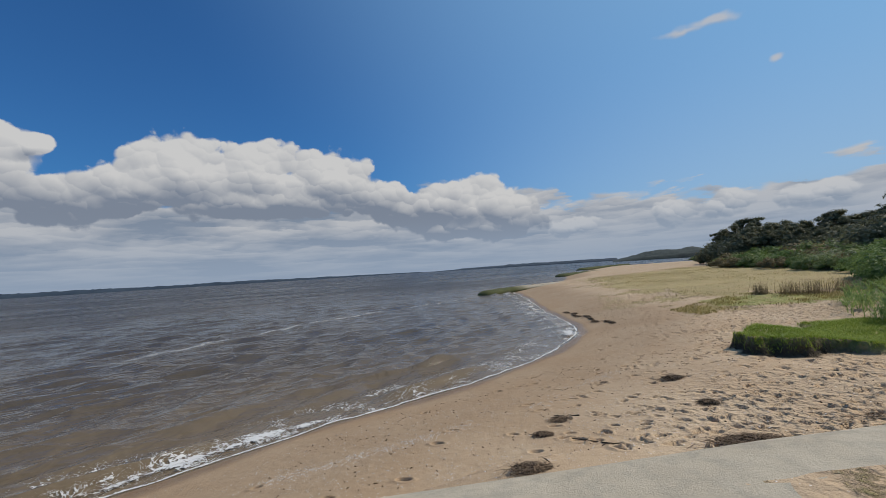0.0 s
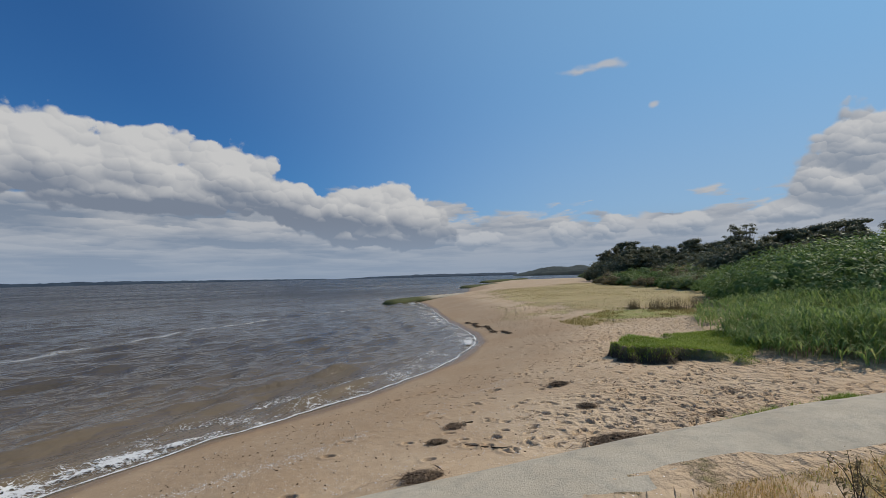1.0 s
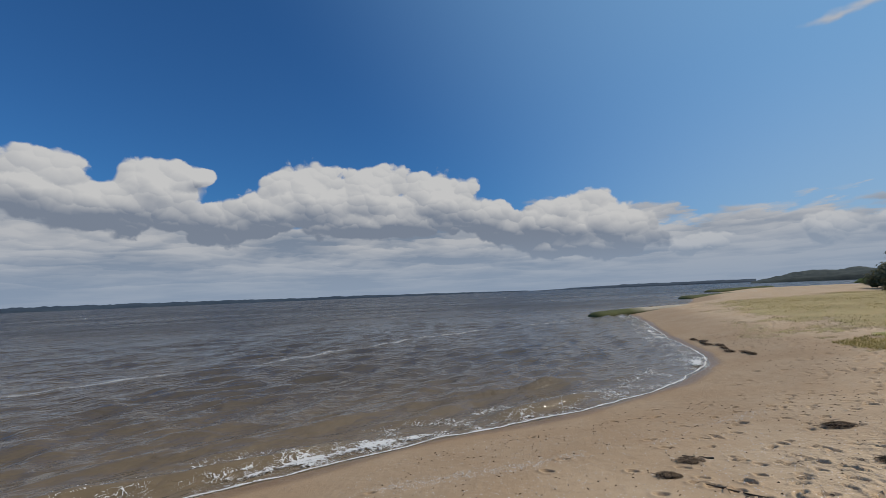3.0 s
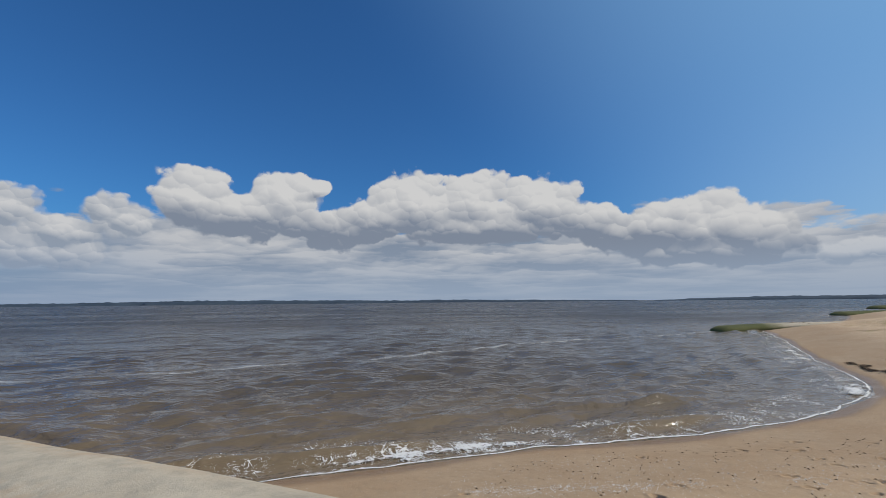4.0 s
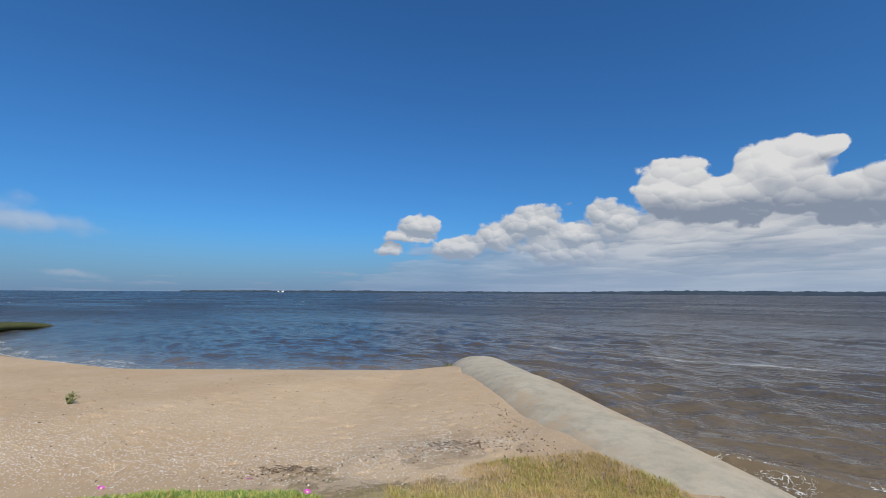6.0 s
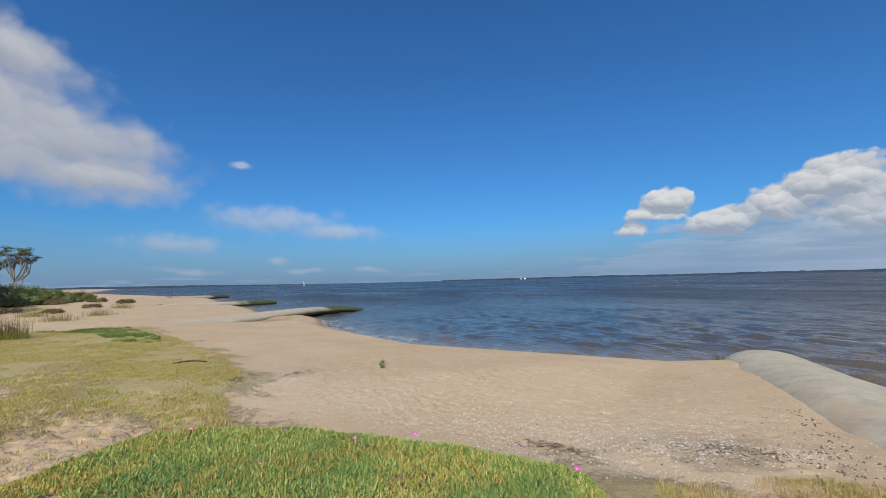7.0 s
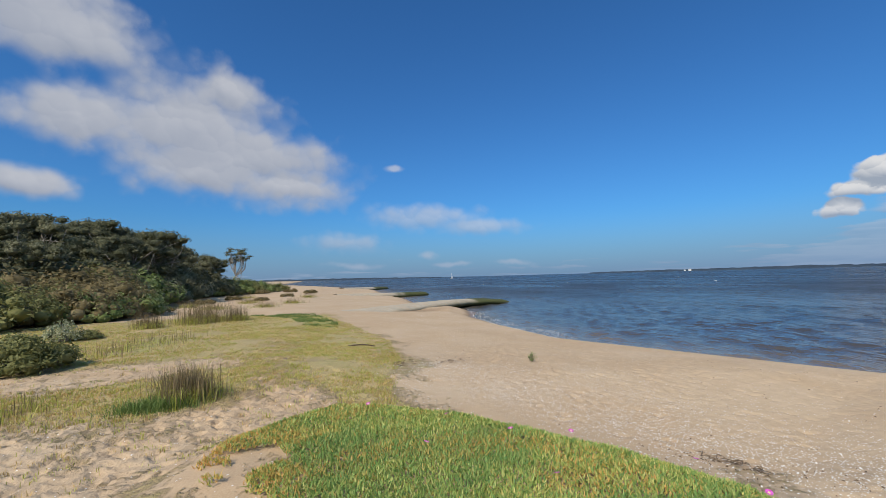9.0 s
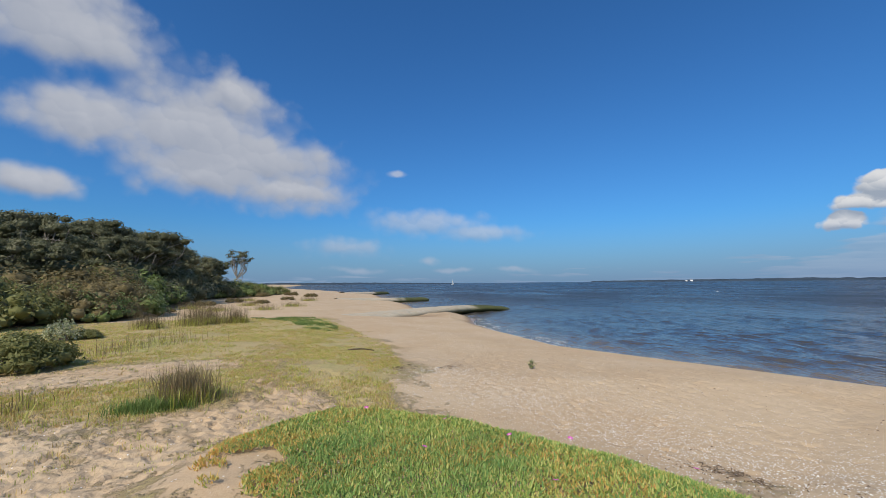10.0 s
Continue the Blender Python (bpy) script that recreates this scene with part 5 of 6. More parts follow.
def build_grass():
    rand = np.random.default_rng(17)
    # near dry turf between the mound and the tube
    turf = [(-4.9, -0.4), (-5.15, 1.0), (-5.1, 1.9), (-4.2, 2.2), (-3, 2.3), (-1, 2.5), (1, 2.72), (3, 2.98), (5, 3.1), (5, 1.0), (0, 0.8), (-3, -0.4)]
    v, f_ = blades(scatter(56000, turf, rand, patchy(1.6, 0.25, 0.6, 90)), 0.04, 0.006, rand, 1.2)
    stuff("dry_turf", v, f_, GRASS_DRY, "short straw-coloured turf beside the tube groyne", "grass")
    v, f_ = blades(scatter(11000, turf, rand, lambda x, y: patchy(1.3, 0.40, 0.66, 92)(x, y) * (0.06 + sstep(-x, 0.5, 2.5))), 0.045, 0.007, rand, 1.1)
    stuff("green_turf", v, f_, GRASS_GREEN, "patches of short green grass in dry turf", "grass")
    # meadow of the second beach
    meadow = [(-7.9, -11.2), (-5.8, -7.8), (-4.2, -6.0), (-3.7, -5.0), (3, -4.6), (5, -22), (-2, -23.5), (-7.6, -22.5), (-11, -21.4), (-9.5, -16)]
    out_path = lambda x, y: (1 - 0.94 * np.clip(np.maximum(inside(x, y, TROD_PATH), inside(x, y, TROD_STRIP)) / 0.7 + 0.7, 0, 1)) * patchy(0.7, 0.18, 0.55, 94)(x, y) * patchy(4.0, 0.2, 0.55, 126)(x, y) * np.interp(np.hypot(x, y), [5, 20], [1, 0.3])
    v, f_ = blades(tufted(scatter(10500, meadow, rand, out_path), 10, 0.06, rand), 0.036, 0.008, rand, 0.8)
    stuff("meadow_grass", v, f_, GRASS_GREEN, "short yellow-green dune grass on sand", "grass")
    v, f_ = blades(tufted(scatter(11000, meadow, rand, out_path), 10, 0.06, rand), 0.034, 0.008, rand, 0.9)
    stuff("straw_grass", v, f_, GRASS_DRY, "short dry straw grass on sand", "grass")
    wide = [(5.8, 10.6), (5.6, 8.9), (6.4, 8.0), (8.2, 7.4), (10, 7.6), (11.6, 8.8), (11.8, 12.2), (9.9, 12.8), (8.0, 12.3), (6.6, 11.6)]
    for line, n in ((wide, 30000), (STRIP_A, 5000), (LUSH_B, 6000)):
        p_ = scatter(n, line, rand, (lambda x, y: np.clip((inside(x, y, LUSH_A) + 0.5 * ragged(x, y)) / 0.12, 0, 1)) if line is wide else patchy(2.0, 0.35, 0.6, 120))
        z = ground_height(p_[:, 0], p_[:, 1]) + (cushion(p_[:, 0], p_[:, 1]) - 0.02 if line is wide else 0)
        v, f_ = blades(p_, 0.075, 0.012, rand, 1.1, z)
        stuff("lush_grass", v, f_, LEAF_BRIGHT if line is LUSH_B else GRASS_LUSH, "bright green grass cushion on the sand", "grass")
    # tall reed bed: stems with arching leaves
    bed = [(11.6, 12.4), (10.6, 10.6), (9.7, 9.2), (9.3, 8.1), (9.5, 7.3), (9.7, 6.3), (11, 5.2), (18, 4), (30, 12), (26, 18), (16.2, 17.4), (13.0, 14.2)]
    p_ = scatter(5200, bed, rand, lambda x, y: patchy(0.8, 0.25, 0.6, 96)(x, y) * np.clip((inside(x, y, bed) + 0.9 * value_noise(x * 1.3, y * 1.3, 97)) / 1.6, 0.03, 1) * np.interp(np.hypot(x, y), [10, 20], [1, 0.35]))
    tall = (0.42 + 0.62 * value_noise(p_[:, 0] * 0.6, p_[:, 1] * 0.6, 98)) * np.clip(0.55 + inside(p_[:, 0], p_[:, 1], bed) / 2.5, 0.5, 1)
    v, f_ = blades(p_, 0.95 * tall, 0.016, rand, 0.12)
    stuff("reed_stems", v, f_, REED, "tall green reed stems growing behind the beach", "reeds")
    k = 6
    n = len(p_) * k
    x, y = np.repeat(p_[:, 0], k), np.repeat(p_[:, 1], k)
    up = np.repeat(tall, k) * rand.uniform(0.15, 0.95, n)
    z = ground_height(x, y)
    an, ln, w = rand.uniform(0, 2 * math.pi, n), rand.uniform(0.16, 0.42, n), rand.uniform(0.018, 0.036, n)
    c_, s_ = np.cos(an), np.sin(an)
    rows = []
    for t_, rise_, wk in ((0.0, 0.0, 0.6), (0.45, 0.34, 1.0), (0.8, 0.36, 0.75), (1.0, 0.22, 0.1)):
        for side in (-1, 1):
            rows.append(np.stack([x + c_ * ln * t_ - s_ * w * wk * side / 2, y + s_ * ln * t_ + c_ * w * wk * side / 2, z + up + ln * rise_ * 1.5], 1))
    v = np.stack(rows, 1).reshape(-1, 3)
    q = np.arange(n)[:, None] * 8
    stuff("reed_leaves", v, np.concatenate([q + [a_, a_ + 1, a_ + 3, a_ + 2] for a_ in (0, 2, 4)]), REED, "arching green leaves of the reed bed", "reeds")
    # straw flats seen far along the first beach
    p_ = np.concatenate([scatter(16000, STRAW_A, rand, patchy(0.3, 0.3, 0.6, 122)), scatter(4000, STRAW_A2, rand, patchy(0.6, 0.4, 0.6, 124))])
    v, f_ = blades(p_, 0.08, 0.02, rand, 1.2)
    stuff("straw_flat", v, f_, STRAW, "yellow marsh grass flat along the beach", "grass")


build_grass()


def build_rushes():
    """Clumps of upright brown rushes."""
    def clump(x, y, rad, height, n, seed, label, group, green=0.35):
        rand = np.random.default_rng(seed)
        root = base("rush_clump", x, y, gz(x, y), label, "rushes", group)
        for name, mat, h, k in (("stem_mass", RUSH, height, n), ("leaf_base", GRASS_GREEN if green > 0.3 else RUSH, height * green, n)):
            p_ = rand.normal(size=(k, 2)) * rad * 0.5
            v, f_ = blades(p_, h, 0.008 if name == "stem_mass" else 0.014, rand, 0.34 if name == "stem_mass" else 0.9, np.zeros(k))
            tagged(part(name, from_arrays(name, v, f_, mat), root), kind="stuff")
    clump(-1.62, -7.5, 0.36, 0.46, 900, 31, "tuft of brown-tipped rushes on trodden sand", "rush clumps on the dune grass", 0.5)
    clump(0.2, -8.2, 0.5, 0.22, 70, 32, "sparse grey-green rush tuft on sand", "rush clumps on the dune grass", 0.6)
    rand = np.random.default_rng(33)
    p_ = rand.normal(size=(2600, 2)) * (0.24, 0.13) + (-1.28, -7.32)
    v, f_ = blades(p_, 0.13, 0.008, rand, 0.8)
    stuff("tuft_grass", v, f_, LEAF_BRIGHT, "green grass round the foot of the rush tuft", "grass")
    for k, (x, y, r_, h) in enumerate(((-4.6, -20.2, 0.7, 0.9), (-5.3, -20.6, 0.6, 0.85), (-6.3, -20.4, 0.5, 0.75), (-3.0, -19.8, 0.5, 0.6), (-2.6, -14.5, 1.0, 0.32), (-1.2, -13.6, 0.9, 0.3))):
        clump(x, y, r_, h, 420 if h > 0.5 else 150, 40 + k, "brown upright rushes in straw grass", "rush clumps on the dune grass", 0.4)
    for k, (x, y, r_, h) in enumerate(((-7.3, -33, 0.8, 0.5), (-7.8, -29.5, 0.9, 0.45), (-11.7, -34.7, 0.7, 0.5), (-13.9, -31.7, 0.8, 0.45), (-10.5, -28.2, 0.8, 0.4), (-20, -42, 0.8, 0.5), (-9.2, -38, 1.0, 0.5), (-15, -45, 0.9, 0.5))):
        clump(x, y, r_, h, 260, 80 + k, "low brown tuft on pale dune sand", "tufts on the dune sand", 0.5)
    for k, (x, y, r_, h) in enumerate(((15.0, 18.8, 0.5, 0.55), (15.7, 18.4, 0.5, 0.6), (14.3, 19.6, 0.3, 0.5), (17.2, 18.6, 0.5, 0.6))):
        clump(x, y, r_, h, 260, 60 + k, "dark brown rushes at the edge of the reed bed", "rush clumps by the reeds", 0.2)


build_rushes()


def build_pigface():
    """Succulent groundcover: upright three-sided finger leaves, and its flowers."""
    rand = np.random.default_rng(23)
    cover = lambda x, y: sstep(0.65 * value_noise(x * 1.4 + 3, y * 1.4, 101) + 0.35 * value_noise(x * 4, y * 4, 102) + 0.34 * np.clip(inside(x, y, PIGFACE) / 0.3, 0, 1) + 0.42 * sstep(-1.4 - x, 0, 0.5) - 0.5 * np.exp(-((x + 1.35) ** 2 + (y + 3.8) ** 2) / 0.35) * value_noise(x * 4.5, y * 4.5, 103) - 0.16 * (value_noise(x * 5, y * 5, 104) > 0.72), 0.50, 0.62)
    p_ = scatter(60000, PIGFACE, rand, cover)
    edge = np.clip(inside(p_[:, 0], p_[:, 1], PIGFACE) / 0.35, 0, 1)
    n = len(p_)
    h = rand.uniform(0.012, 0.032, n)
    z = ground_height(p_[:, 0], p_[:, 1]) + 0.07 * value_noise(p_[:, 0] * 3.2, p_[:, 1] * 3.2, 105) * edge * edge + rand.uniform(-0.01, 0.025, n) * edge
    an, ln = rand.uniform(0, 6.3, n), np.abs(rand.normal(0, 0.8, n))
    dx, dy = np.cos(an) * ln * h, np.sin(an) * ln * h
    w = rand.uniform(0.0055, 0.0085, n)
    rings = []
    for t_, wk in ((0, 1.0), (1.0, 0.25)):
        for j in range(3):
            a_ = an + j * 2.094
            rings.append(np.stack([p_[:, 0] + dx * t_ ** 1.5 + np.cos(a_) * w * wk, p_[:, 1] + dy * t_ ** 1.5 + np.sin(a_) * w * wk, z + h * t_], 1))
    v = np.stack(rings, 1).reshape(-1, 3)
    k = np.arange(n)[:, None] * 6
    quads = np.concatenate([k + [j, (j + 1) % 3, 3 + (j + 1) % 3, 3 + j] for j in range(3)])
    # the trodden end has turned yellow and orange
    old = rand.random(n) < sstep(p_[:, 0] - 0.4 * (p_[:, 1] + 4.0), -2.0, -0.9) * 0.8 + 0.34 * sstep(value_noise(p_[:, 0] * 3, p_[:, 1] * 3, 131), 0.45, 0.75) * sstep(p_[:, 0], -3.5, -2.9) + 0.05
    for pick, mat, label in ((~old, SUCCULENT, "green succulent groundcover with finger-shaped leaves"), (old, SUCCULENT_DRY, "yellow and orange ageing succulent leaves")):
        q = quads[pick[quads[:, 0] // 6]]
        used = np.unique(q)
        stuff("pigface", v[used], np.searchsorted(used, q), mat, label, "succulent")
    # flowers
    spots = [(-3.27, -0.85), (-2.55, -1.86), (-3.3, -2.2), (-3.45, -1.3), (-2.9, -3.3), (-2.6, -4.2), (-2.3, -2.9), (-3.0, -2.6), (-2.2, -3.9)]
    bm = bmesh.new()
    for k in range(22):
        an, r_ = k * 2 * math.pi / 22, 0.026
        c_, s_ = math.cos(an), math.sin(an)
        q = [bm.verts.new((c_ * a_ - s_ * b_, s_ * a_ + c_ * b_, 0.006 + u)) for a_, b_, u in ((0.006, -0.0012, 0), (0.018, -0.0025, 0.006), (r_, 0, 0.004), (0.018, 0.0025, 0.006), (0.006, 0.0012, 0))]
        bm.faces.new(q)
    petals = finish(bm, "petal_ring", PETAL, False)
    bm = bmesh.new()
    bmesh.ops.create_uvsphere(bm, u_segments=10, v_segments=6, radius=0.008)
    bmesh.ops.scale(bm, vec=(1, 1, 0.6), verts=bm.verts)
    centre = finish(bm, "flower_centre", PISTIL)
    for x, y in spots:
        root = base("pigface_flower", x, y, gz(x, y) + 0.13, "magenta pigface flower above succulent leaves", "flower", "pigface flowers")
        root.rotation_euler = (rand.uniform(-0.4, 0.4), rand.uniform(-0.4, 0.4), rand.uniform(0, 6))
        part("petal_ring", petals, root)
        part("flower_centre", centre, root).location = (0, 0, 0.007)


build_pigface()


# ---- things washed up on the sand ----
def build_shells():
    """Bleached shell fragments: small curved flakes lying on the sand."""
    rand = np.random.default_rng(29)
    b_ = np.concatenate([np.stack([rand.normal(-6.0, 0.55, 8000) + 0.25 * np.sin(np.linspace(0, 40, 8000)), rand.uniform(-7.4, 0.4, 8000)], 1)[value_noise(np.linspace(0, 60, 8000), np.zeros(8000), 140) > 0.25], np.stack([rand.normal(-7.1, 1.1, 1600), rand.uniform(-6.5, 1.6, 1600)], 1),
                         rand.normal(size=(500, 2)) * (0.18, 0.5) + (-5.8, 0.4)])
    t_ = rand.uniform(0, 1, 1800)
    a_ = np.stack([np.interp(t_, [0, 0.3, 0.6, 1], [-2.6, -0.6, 1.4, 4.5]) + rand.normal(0, 0.10, 1800), np.interp(t_, [0, 0.3, 0.6, 1], [5.6, 6.4, 7.6, 10.4]) + rand.normal(0, 0.12, 1800)], 1)
    keep = value_noise(a_[:, 0] * 1.1, a_[:, 1] * 1.1, 131) > 0.5
    c_ = np.stack([rand.uniform(-3, 3, 1300), rand.uniform(4.6, 8.5, 1300)], 1)
    p_ = np.concatenate([b_, a_[keep], c_])
    z = ground_height(p_[:, 0], p_[:, 1])
    sd = shore_distance(p_[:, 0], p_[:, 1])
    off = p_[:, 1] - np.interp(p_[:, 0], TUBE_X, TUBE_Y)
    ok = (sd > 0.9) & (np.abs(off) > 0.85)
    p_, z = p_[ok], z[ok]
    n = len(p_)
    s, an, tilt = rand.uniform(0.005, 0.0125, n) * rand.uniform(0.6, 1.2, n), rand.uniform(0, 6.3, n), rand.normal(0, 0.35, n)
    ring = []
    for ca, sa, up in ((1, 0, 0), (0.4, 0.75, 0.0), (-0.7, 0.6, 0), (-0.8, -0.6, 0), (0.4, -0.75, 0.0), (0, 0, 0.4)):
        u, v_ = s * ca, s * sa
        ring.append(np.stack([p_[:, 0] + u * np.cos(an) - v_ * np.sin(an), p_[:, 1] + u * np.sin(an) + v_ * np.cos(an), z + 0.004 + u * tilt * 0.5 + s * up], 1))
    v = np.stack(ring, 1).reshape(-1, 3)
    k = np.arange(n)[:, None] * 6
    tri = np.concatenate([k + [j, (j + 1) % 5, 5] for j in range(5)])
    stuff("shell_fragments", v, tri, SHELL, "bleached white shell fragments strewn on sand", "shells")


build_shells()


def wrack(x, y, a_, b_, h, seed, label, group="clumps of dry seaweed", core=True):
    """A matted heap of dry seaweed: lumpy core under loose strands."""
    rand = np.random.default_rng(seed)
    root = base("seaweed_clump", x, y, gz(x, y), label, "seaweed", group)
    if core:
        bm = bmesh.new()
        bmesh.ops.create_icosphere(bm, subdivisions=5, radius=1)
        for q in bm.verts:
            c_ = q.co.copy()
            s = 0.70 + 0.6 * noise.noise(c_ * 1.7 + Vector((seed, 0, 0))) + 0.4 * noise.noise(c_ * 4 + Vector((0, seed, 0)))
            q.co = Vector((c_.x * a_ * s, c_.y * b_ * s, max(-0.03, c_.z * h * (s + 0.5 * noise.noise(c_ * 11)))))
        part("mat", finish(bm, "mat", WRACK), root)
    n = 500 if core else 60
    c_ = rand.normal(size=(n, 2)) * (a_ * 0.55, b_ * 0.55)
    an, ln = rand.uniform(0, 6.3, n), rand.uniform(0.02, 0.09, n)
    dx, dy = np.cos(an) * ln, np.sin(an) * ln
    dome = h * 0.85 * np.clip(1 - (c_[:, 0] / a_) ** 2 - (c_[:, 1] / b_) ** 2, 0, 1) + rand.uniform(0.003, 0.012, n)
    w = 0.004
    v = np.stack([np.stack([c_[:, 0] + i * dx - k * dy / ln * w, c_[:, 1] + i * dy + k * dx / ln * w, dome + u * rand.uniform(0, 0.012, n)], 1)
                  for i, k, u in ((-1, -1, 0), (-1, 1, 0), (0, 1, 1), (1, 1, 0.4), (1, -1, 0.4), (0, -1, 1))], 1).reshape(-1, 3)
    k = np.arange(n)[:, None] * 6
    part("strand_mat", from_arrays("strand_mat", v, np.concatenate([k + [0, 5, 2, 1], k + [5, 4, 3, 2]]), WRACK), root)["kind"] = "stuff"
    return root


def build_wrack():
    wrack(4.15, 8.1, 0.22, 0.12, 0.06, 1, "dark clump of dry seaweed on footprinted sand")
    wrack(3.73, 6.36, 0.11, 0.08, 0.045, 2, "small dark seaweed clump on smooth sand")
    wrack(3.15, 4.66, 0.42, 0.16, 0.05, 3, "wide flat mat of dark dry seaweed beside the tube")
    wrack(0.76, 4.42, 0.17, 0.12, 0.035, 4, "round brown seaweed clump beside the tube")
    wrack(10.6, 50.2, 1.0, 0.6, 0.35, 5, "dark heap of seaweed at the groyne")
    wrack(-5.45, -1.6, 0.10, 0.34, 0.018, 6, "thin dark smear of plant debris among shells", core=False)
    wrack(-5.8, 0.45, 0.12, 0.62, 0.018, 7, "dark line of plant debris and shells on sand", core=False)
    wrack(1.6, 6.5, 0.12, 0.08, 0.03, 8, "scrap of brown seaweed on sand")
    wrack(1.2, 5.9, 0.09, 0.05, 0.03, 9, "scrap of brown seaweed on sand")
    wrack(6.3, 6.1, 0.35, 0.14, 0.05, 10, "reddish brown strands of dead plants on sand", core=False)
    wrack(5.0, 5.2, 0.25, 0.10, 0.04, 12, "dark strands of dead plants near the grass strip", core=False)
    wrack(7.5, 12.7, 0.5, 0.3, 0.08, 13, "brown matted seaweed beside green grass", core=False)
    wrack(-6.7, -7.2, 0.5, 0.16, 0.02, 14, "thin brown strands of dead plants on the beach", core=False)
    wrack(-5.6, -7.5, 0.4, 0.2, 0.02, 15, "thin brown strands of dead plants on the beach", core=False)
    # old tide line
    rand = np.random.default_rng(4)
    for k in range(9):
        x, y = 6.72 + 0.03 * k + 0.16 * math.sin(k * 1.9), 24.2 - 0.72 * k + 0.2 * math.sin(k * 5.1)
        wrack(x, y, 0.12 + 0.05 * math.sin(k * 2.3), 0.32 + 0.08 * math.sin(k * 3.7), 0.045, 20 + k, "dark ridge of seaweed along the old tide line", "seaweed along the tide line")
    bm = bmesh.new()
    branch(bm, (-6.2, -10.7, gz(-6.2, -10.7) + 0.02), (-6.75, -10.25, gz(-6.75, -10.25) + 0.03), 0.022, 0.014, rand, 0.03)
    tagged(new("driftwood_stick", finish(bm, "driftwood_stick", LOG)), "weathered brown stick lying on dune grass", "driftwood")
    for x0, y0, x1, y1 in ((2.0, 5.1, 1.5, 5.6), (1.9, 6.6, 1.55, 6.75)):
        bm = bmesh.new()
        branch(bm, (x0, y0, gz(x0, y0) + 0.012), (x1, y1, gz(x1, y1) + 0.012), 0.012, 0.006, rand, 0.015)
        for k in range(4):
            t_ = rand.uniform(0.2, 0.9)
            c_ = Vector((x0 + (x1 - x0) * t_, y0 + (y1 - y0) * t_, 0))
            e_ = c_ + Vector((rand.normal() * 0.12, rand.normal() * 0.12, 0))
            branch(bm, (c_.x, c_.y, gz(c_.x, c_.y) + 0.01), (e_.x, e_.y, gz(e_.x, e_.y) + 0.015), 0.006, 0.003, rand, 0.1, 4, 2)
        tagged(new("twig", finish(bm, "twig", LOG)), "thin dry twig lying on sand", "twig", "twigs on the sand")


build_wrack()


def build_litter():
    """Small dark chips of bark, reed and weed strewn on the sand."""
    rand = np.random.default_rng(61)
    tx = rand.uniform(-8, -3.6, 180)
    p_ = np.concatenate([np.stack([tx, np.interp(tx, TUBE_X, TUBE_Y) - 0.95 - np.abs(rand.normal(0, 0.3, 180))], 1),
                         rand.normal(size=(200, 2)) * (0.22, 0.6) + (-5.75, 0.4), rand.normal(size=(70, 2)) * (0.16, 0.3) + (-5.35, -1.7),
                         rand.uniform((-12, -9), (-4.5, 1.5), (260, 2)), rand.uniform((-2.5, 4.7), (6.5, 11), (700, 2)), rand.uniform((5.5, 9.5), (9.5, 26), (420, 2))])
    p_ = p_[shore_distance(p_[:, 0], p_[:, 1]) > 0.8]
    n = len(p_)
    z = ground_height(p_[:, 0], p_[:, 1])
    an, ln, w = rand.uniform(0, 6.3, n), rand.uniform(0.005, 0.020, n) * np.interp(np.hypot(p_[:, 0], p_[:, 1]), [4, 20], [1, 2]), rand.uniform(0.002, 0.006, n)
    c_, s_ = np.cos(an), np.sin(an)
    v = np.stack([np.stack([p_[:, 0] + c_ * ln * u - s_ * w * k, p_[:, 1] + s_ * ln * u + c_ * w * k, z + up], 1)
                  for u, k, up in ((-1, -1, 0.0), (1, -0.6, 0.004), (1, 0.6, 0.004), (-1, 1, 0.0), (0, 0, 0.016))], 1).reshape(-1, 3)
    k = np.arange(n)[:, None] * 5
    stuff("beach_litter", v, np.concatenate([k + [0, 1, 4], k + [1, 2, 4], k + [2, 3, 4], k + [3, 0, 4]]), WRACK, "small dark chips of weed and bark on sand", "litter")


build_litter()


def sprig(name, x, y, height, stems, seed, leaf, label, spread=0.5, leaf_size=0.02, per=26):
    """A small upright plant: thin stems set with short leaves."""
    rand = np.random.default_rng(seed)
    root = base(name, x, y, gz(x, y), label, "plant")
    bm = bmesh.new()
    centres = []
    for _ in range(stems):
        tip = Vector((rand.normal() * spread * height, rand.normal() * spread * height, height * rand.uniform(0.6, 1.05)))
        branch(bm, (rand.normal() * 0.02, rand.normal() * 0.02, -0.03), tip, 0.005, 0.002, rand, 0.06, 5, 3)
        centres += [tip * t_ for t_ in np.linspace(0.25, 1.0, 9)]
    part("stem_mass", finish(bm, "stem_mass", LOG), root)
    v, f_ = leaves(centres, [leaf_size * 1.3] * len(centres), stems * per, leaf_size * 0.5, rand, 0.8, 3.2)
    tagged(part("leafage", from_arrays("leafage", v, f_, leaf), root), kind="stuff")


sprig("sea_rocket", -8.36, -6.21, 0.19, 9, 71, LEAF_GREEN, "small green plant alone on bare sand", 0.45, 0.03, 16)
sprig("beach_grass_tuft", -14.6, 0.95, 0.26, 26, 74, LEAF_OLIVE, "green grass tuft beside the end of the sand tube", 0.5, 0.05, 30)
sprig("saltbush_sprig", 3.5, 2.45, 0.36, 7, 72, LEAF_BROWN, "dark sprawling saltbush sprigs in dry grass", 0.55, 0.022, 34)
sprig("saltbush_sprig", 3.85, 2.35, 0.38, 6, 73, LEAF_BROWN, "dark sprawling saltbush sprigs in dry grass", 0.6, 0.022, 34)


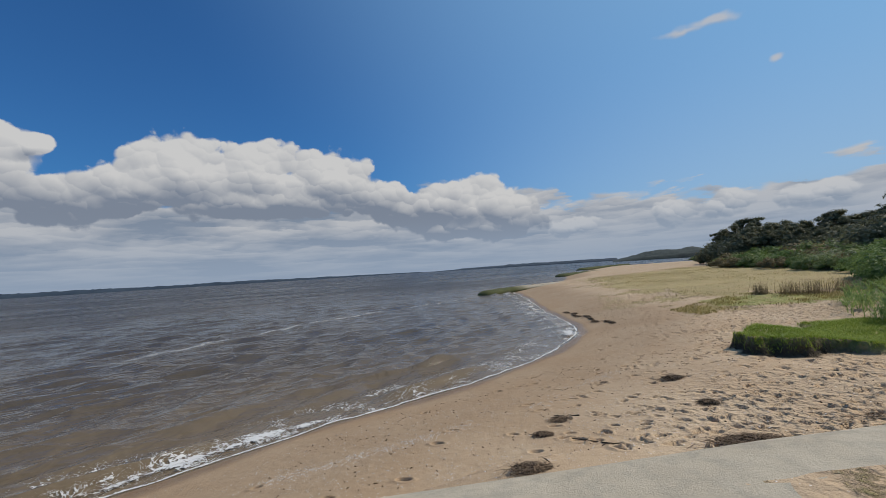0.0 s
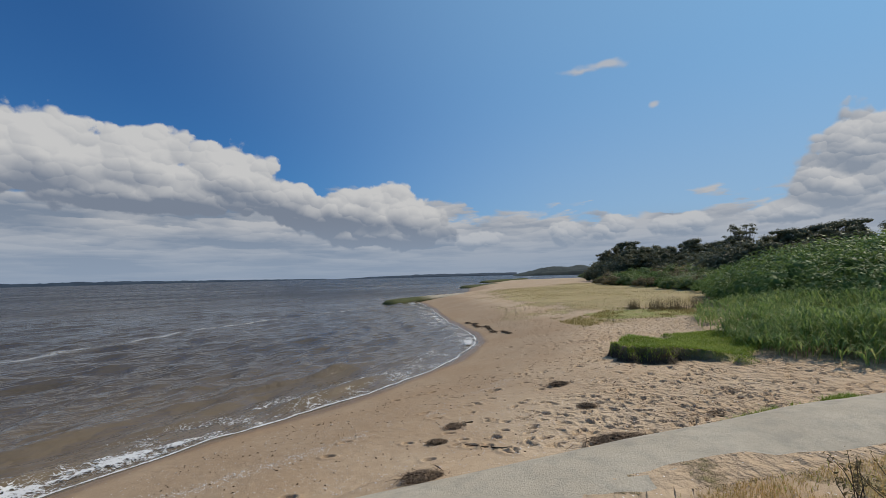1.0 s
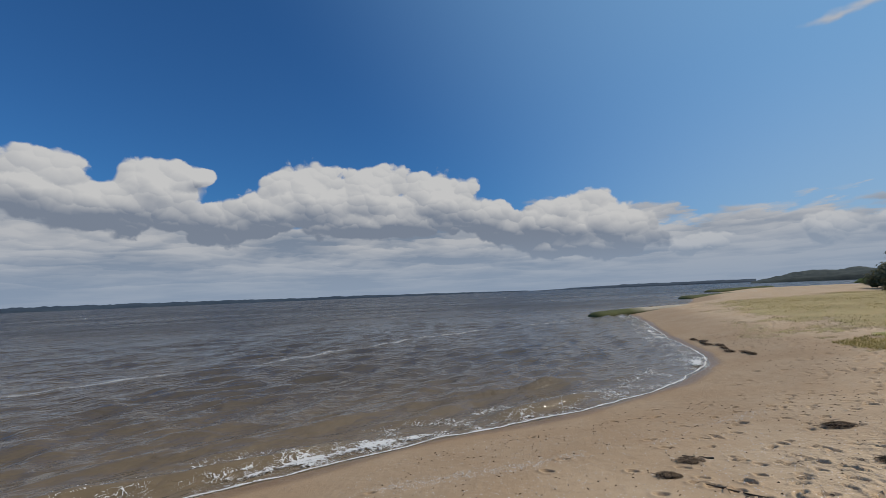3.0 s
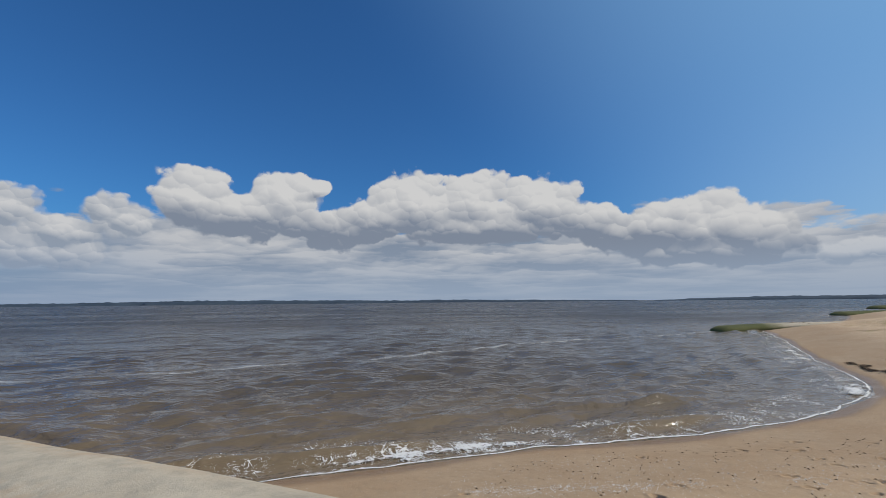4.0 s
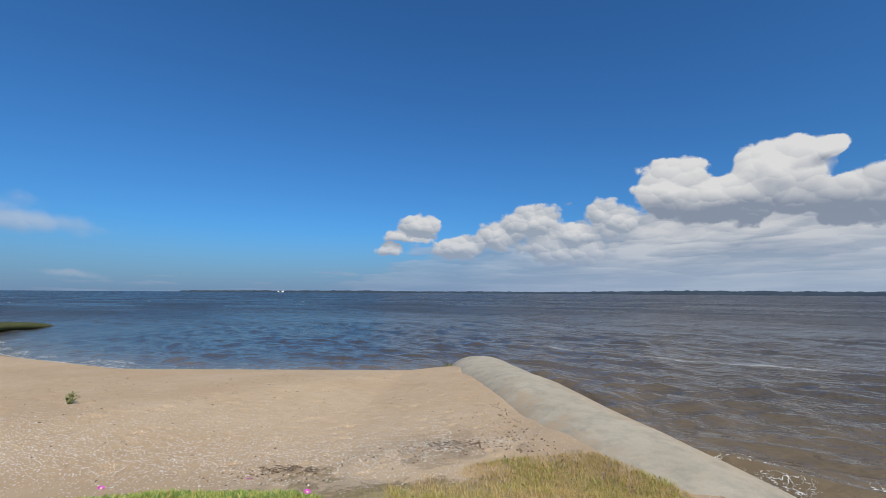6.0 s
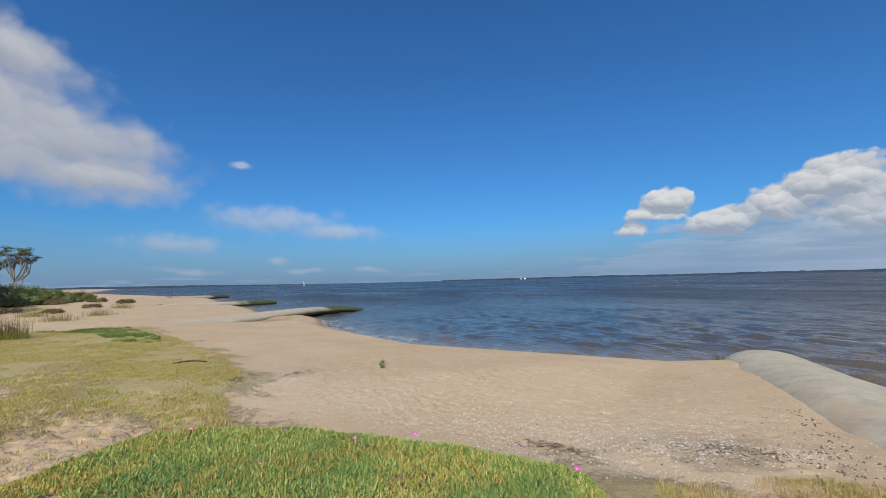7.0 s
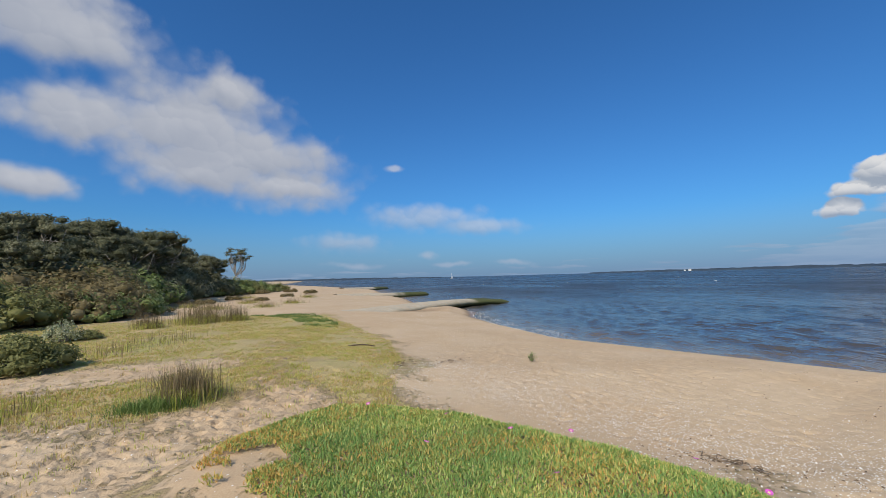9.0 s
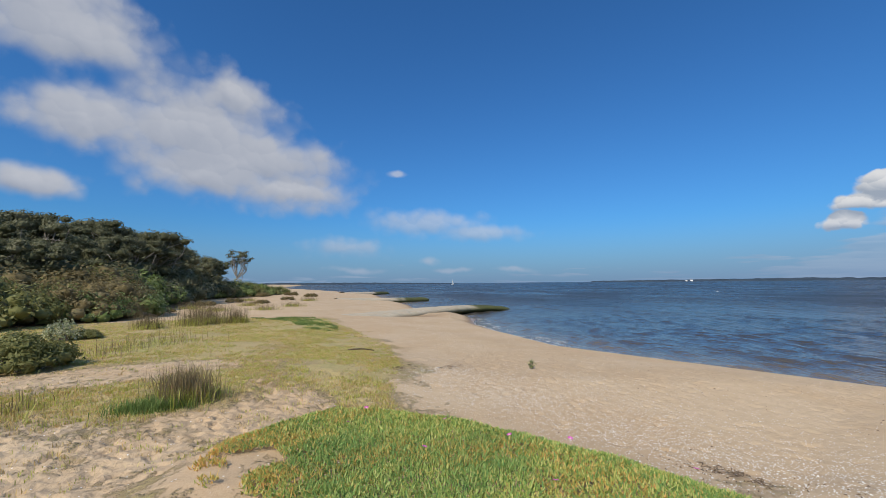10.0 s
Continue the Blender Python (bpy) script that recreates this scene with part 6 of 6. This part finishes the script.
# ---- distance ----
def ridge(name, az0, az1, dist, heights, depth, mat, label, seed, category="coast"):
    """A wooded strip of coast: lumpy treetops over a sloping body."""
    n = max(60, int(abs(az1 - az0) * dist / 60 / 2.4 * (3 if dist < 1500 else 1)))
    n = min(n, 1400)
    az_ = np.linspace(az0, az1, n)
    hs = np.interp(np.linspace(0, 1, n), np.linspace(0, 1, len(heights)), heights)
    k = np.arange(n)
    pitch = abs(az1 - az0) * math.pi / 180 * dist / n
    rows = []
    for r_, (dd, f_) in enumerate(((0, -0.05), (0.04, 0.28), (0.10, 0.42), (0.2, 0.58), (0.3, 0.72), (0.45, 0.88), (0.6, 1.0), (1.0, 0.6), (1.2, -0.05))):
        d = dist + depth * dd
        u = k * pitch
        lump = 0.55 * value_noise(u / 16, u * 0 + r_ * 2.3, seed) + 0.40 * value_noise(u / 6, u * 0 + r_ * 3.1, seed + 1) + 0.15 * value_noise(u / 2.5, u * 0 + r_ * 1.7, seed + 2)
        zz = hs * f_ * (0.70 + 0.55 * lump)
        rows.append(np.stack([-np.sin(np.radians(az_)) * d, np.cos(np.radians(az_)) * d, zz], 1))
    v = np.concatenate(rows)
    i, j = np.meshgrid(np.arange(len(rows) - 1), np.arange(n - 1), indexing="ij")
    f_ = np.stack([i * n + j, i * n + j + 1, (i + 1) * n + j + 1, (i + 1) * n + j], -1).reshape(-1, 4)
    tagged(new(name, from_arrays(name, v, f_, mat, True)), label, category, kind="structure")


ridge("backdrop_headland", -21.5, -33, 650, [2, 6, 10, 12.5, 13.5, 14, 14, 14, 14], 120, FOREST, "dark wooded headland beyond the beach", 3)
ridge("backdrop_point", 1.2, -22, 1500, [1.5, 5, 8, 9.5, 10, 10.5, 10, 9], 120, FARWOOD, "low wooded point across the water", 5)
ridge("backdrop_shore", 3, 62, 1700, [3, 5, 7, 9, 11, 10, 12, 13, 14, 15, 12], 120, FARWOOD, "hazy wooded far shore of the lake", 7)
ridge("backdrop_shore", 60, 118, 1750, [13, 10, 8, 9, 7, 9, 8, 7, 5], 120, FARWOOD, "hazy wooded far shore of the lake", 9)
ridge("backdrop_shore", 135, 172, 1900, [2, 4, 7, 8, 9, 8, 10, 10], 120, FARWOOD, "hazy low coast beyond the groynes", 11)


def house(x, y, turn, w, d, h):
    root = base("house", x, y, 1.2, "small white house on the far shore", "house")
    root.rotation_euler = (0, 0, turn)
    bm = bmesh.new()
    bmesh.ops.create_cube(bm, size=1, matrix=Matrix.Translation((0, 0, h / 2)) @ Matrix.Diagonal((w, d, h, 1)))
    part("wall", finish(bm, "wall", WHITE, False), root)
    bm = bmesh.new()
    q = [bm.verts.new(c_) for c_ in ((-w * 0.53, -d * 0.55, h), (w * 0.53, -d * 0.55, h), (w * 0.53, d * 0.55, h), (-w * 0.53, d * 0.55, h), (-w * 0.5, 0, h * 1.5), (w * 0.5, 0, h * 1.5))]
    for c_ in ((0, 1, 5, 4), (2, 3, 4, 5), (0, 4, 3), (1, 2, 5), (0, 3, 2, 1)):
        bm.faces.new([q[i] for i in c_])
    part("roof", finish(bm, "roof", ROOF, False), root)


house(*at(107.0, 1690), 0.4, 14, 8, 4.6)
house(*at(107.5, 1690), 0.4, 9, 6, 3.6)


def sailboat(az, dist):
    x, y = at(az, dist)
    root = base("sailboat", x, y, 0, "small white sailing boat far out on the water", "boat")
    bm = bmesh.new()
    bmesh.ops.create_uvsphere(bm, u_segments=16, v_segments=8, radius=1)
    for q in bm.verts:
        q.co = Vector((q.co.x * 3.2, q.co.y * 1.0, min(q.co.z, 0.15) * 0.9 + 0.6))
    part("hull", finish(bm, "hull", WHITE), root)
    bm = bmesh.new()
    q = [bm.verts.new(c_) for c_ in ((0.2, 0, 1.2), (-2.6, 0.15, 1.4), (-0.6, 0.25, 4.6), (0.1, 0, 7.6))]
    bm.faces.new(q)
    part("sail", finish(bm, "sail", WHITE, False), root)
    bm = bmesh.new()
    branch(bm, (0.25, 0, 0.5), (0.2, 0, 8.0), 0.06, 0.04, np.random.default_rng(1), 0.0)
    part("mast", finish(bm, "mast", MAST), root)


sailboat(135.8, 620)


def build_whitecaps():
    """A few small breaking crests out on the open water."""
    rand = np.random.default_rng(77)
    verts, faces = [], []
    for _ in range(26):
        x, y = at(rand.uniform(-5, 150), rand.uniform(90, 320))
        if shore_distance(np.array([x]), np.array([y]))[0] > -20:
            continue
        ln, an = rand.uniform(0.2, 0.55), radians(32) + rand.normal() * 0.2
        c_, s_ = math.cos(an), math.sin(an)
        first = len(verts)
        for u, w, up in ((-1, 0, 0), (-0.4, -0.2, 0.04), (0.3, -0.25, 0.05), (1, 0, 0), (0.4, 0.2, 0.14), (-0.3, 0.15, 0.13)):
            u, w = u * ln * rand.uniform(0.7, 1.2), w * rand.uniform(0.6, 1.2)
            verts.append((x + u * c_ - w * s_, y + u * s_ + w * c_, 0.08 + up))
        faces += [[first, first + 1, first + 5], [first + 1, first + 2, first + 4], [first + 1, first + 4, first + 5], [first + 2, first + 3, first + 4]]
    stuff("whitecaps", verts, faces, WHITE, "small white crests on the open water", "foam")


build_whitecaps()
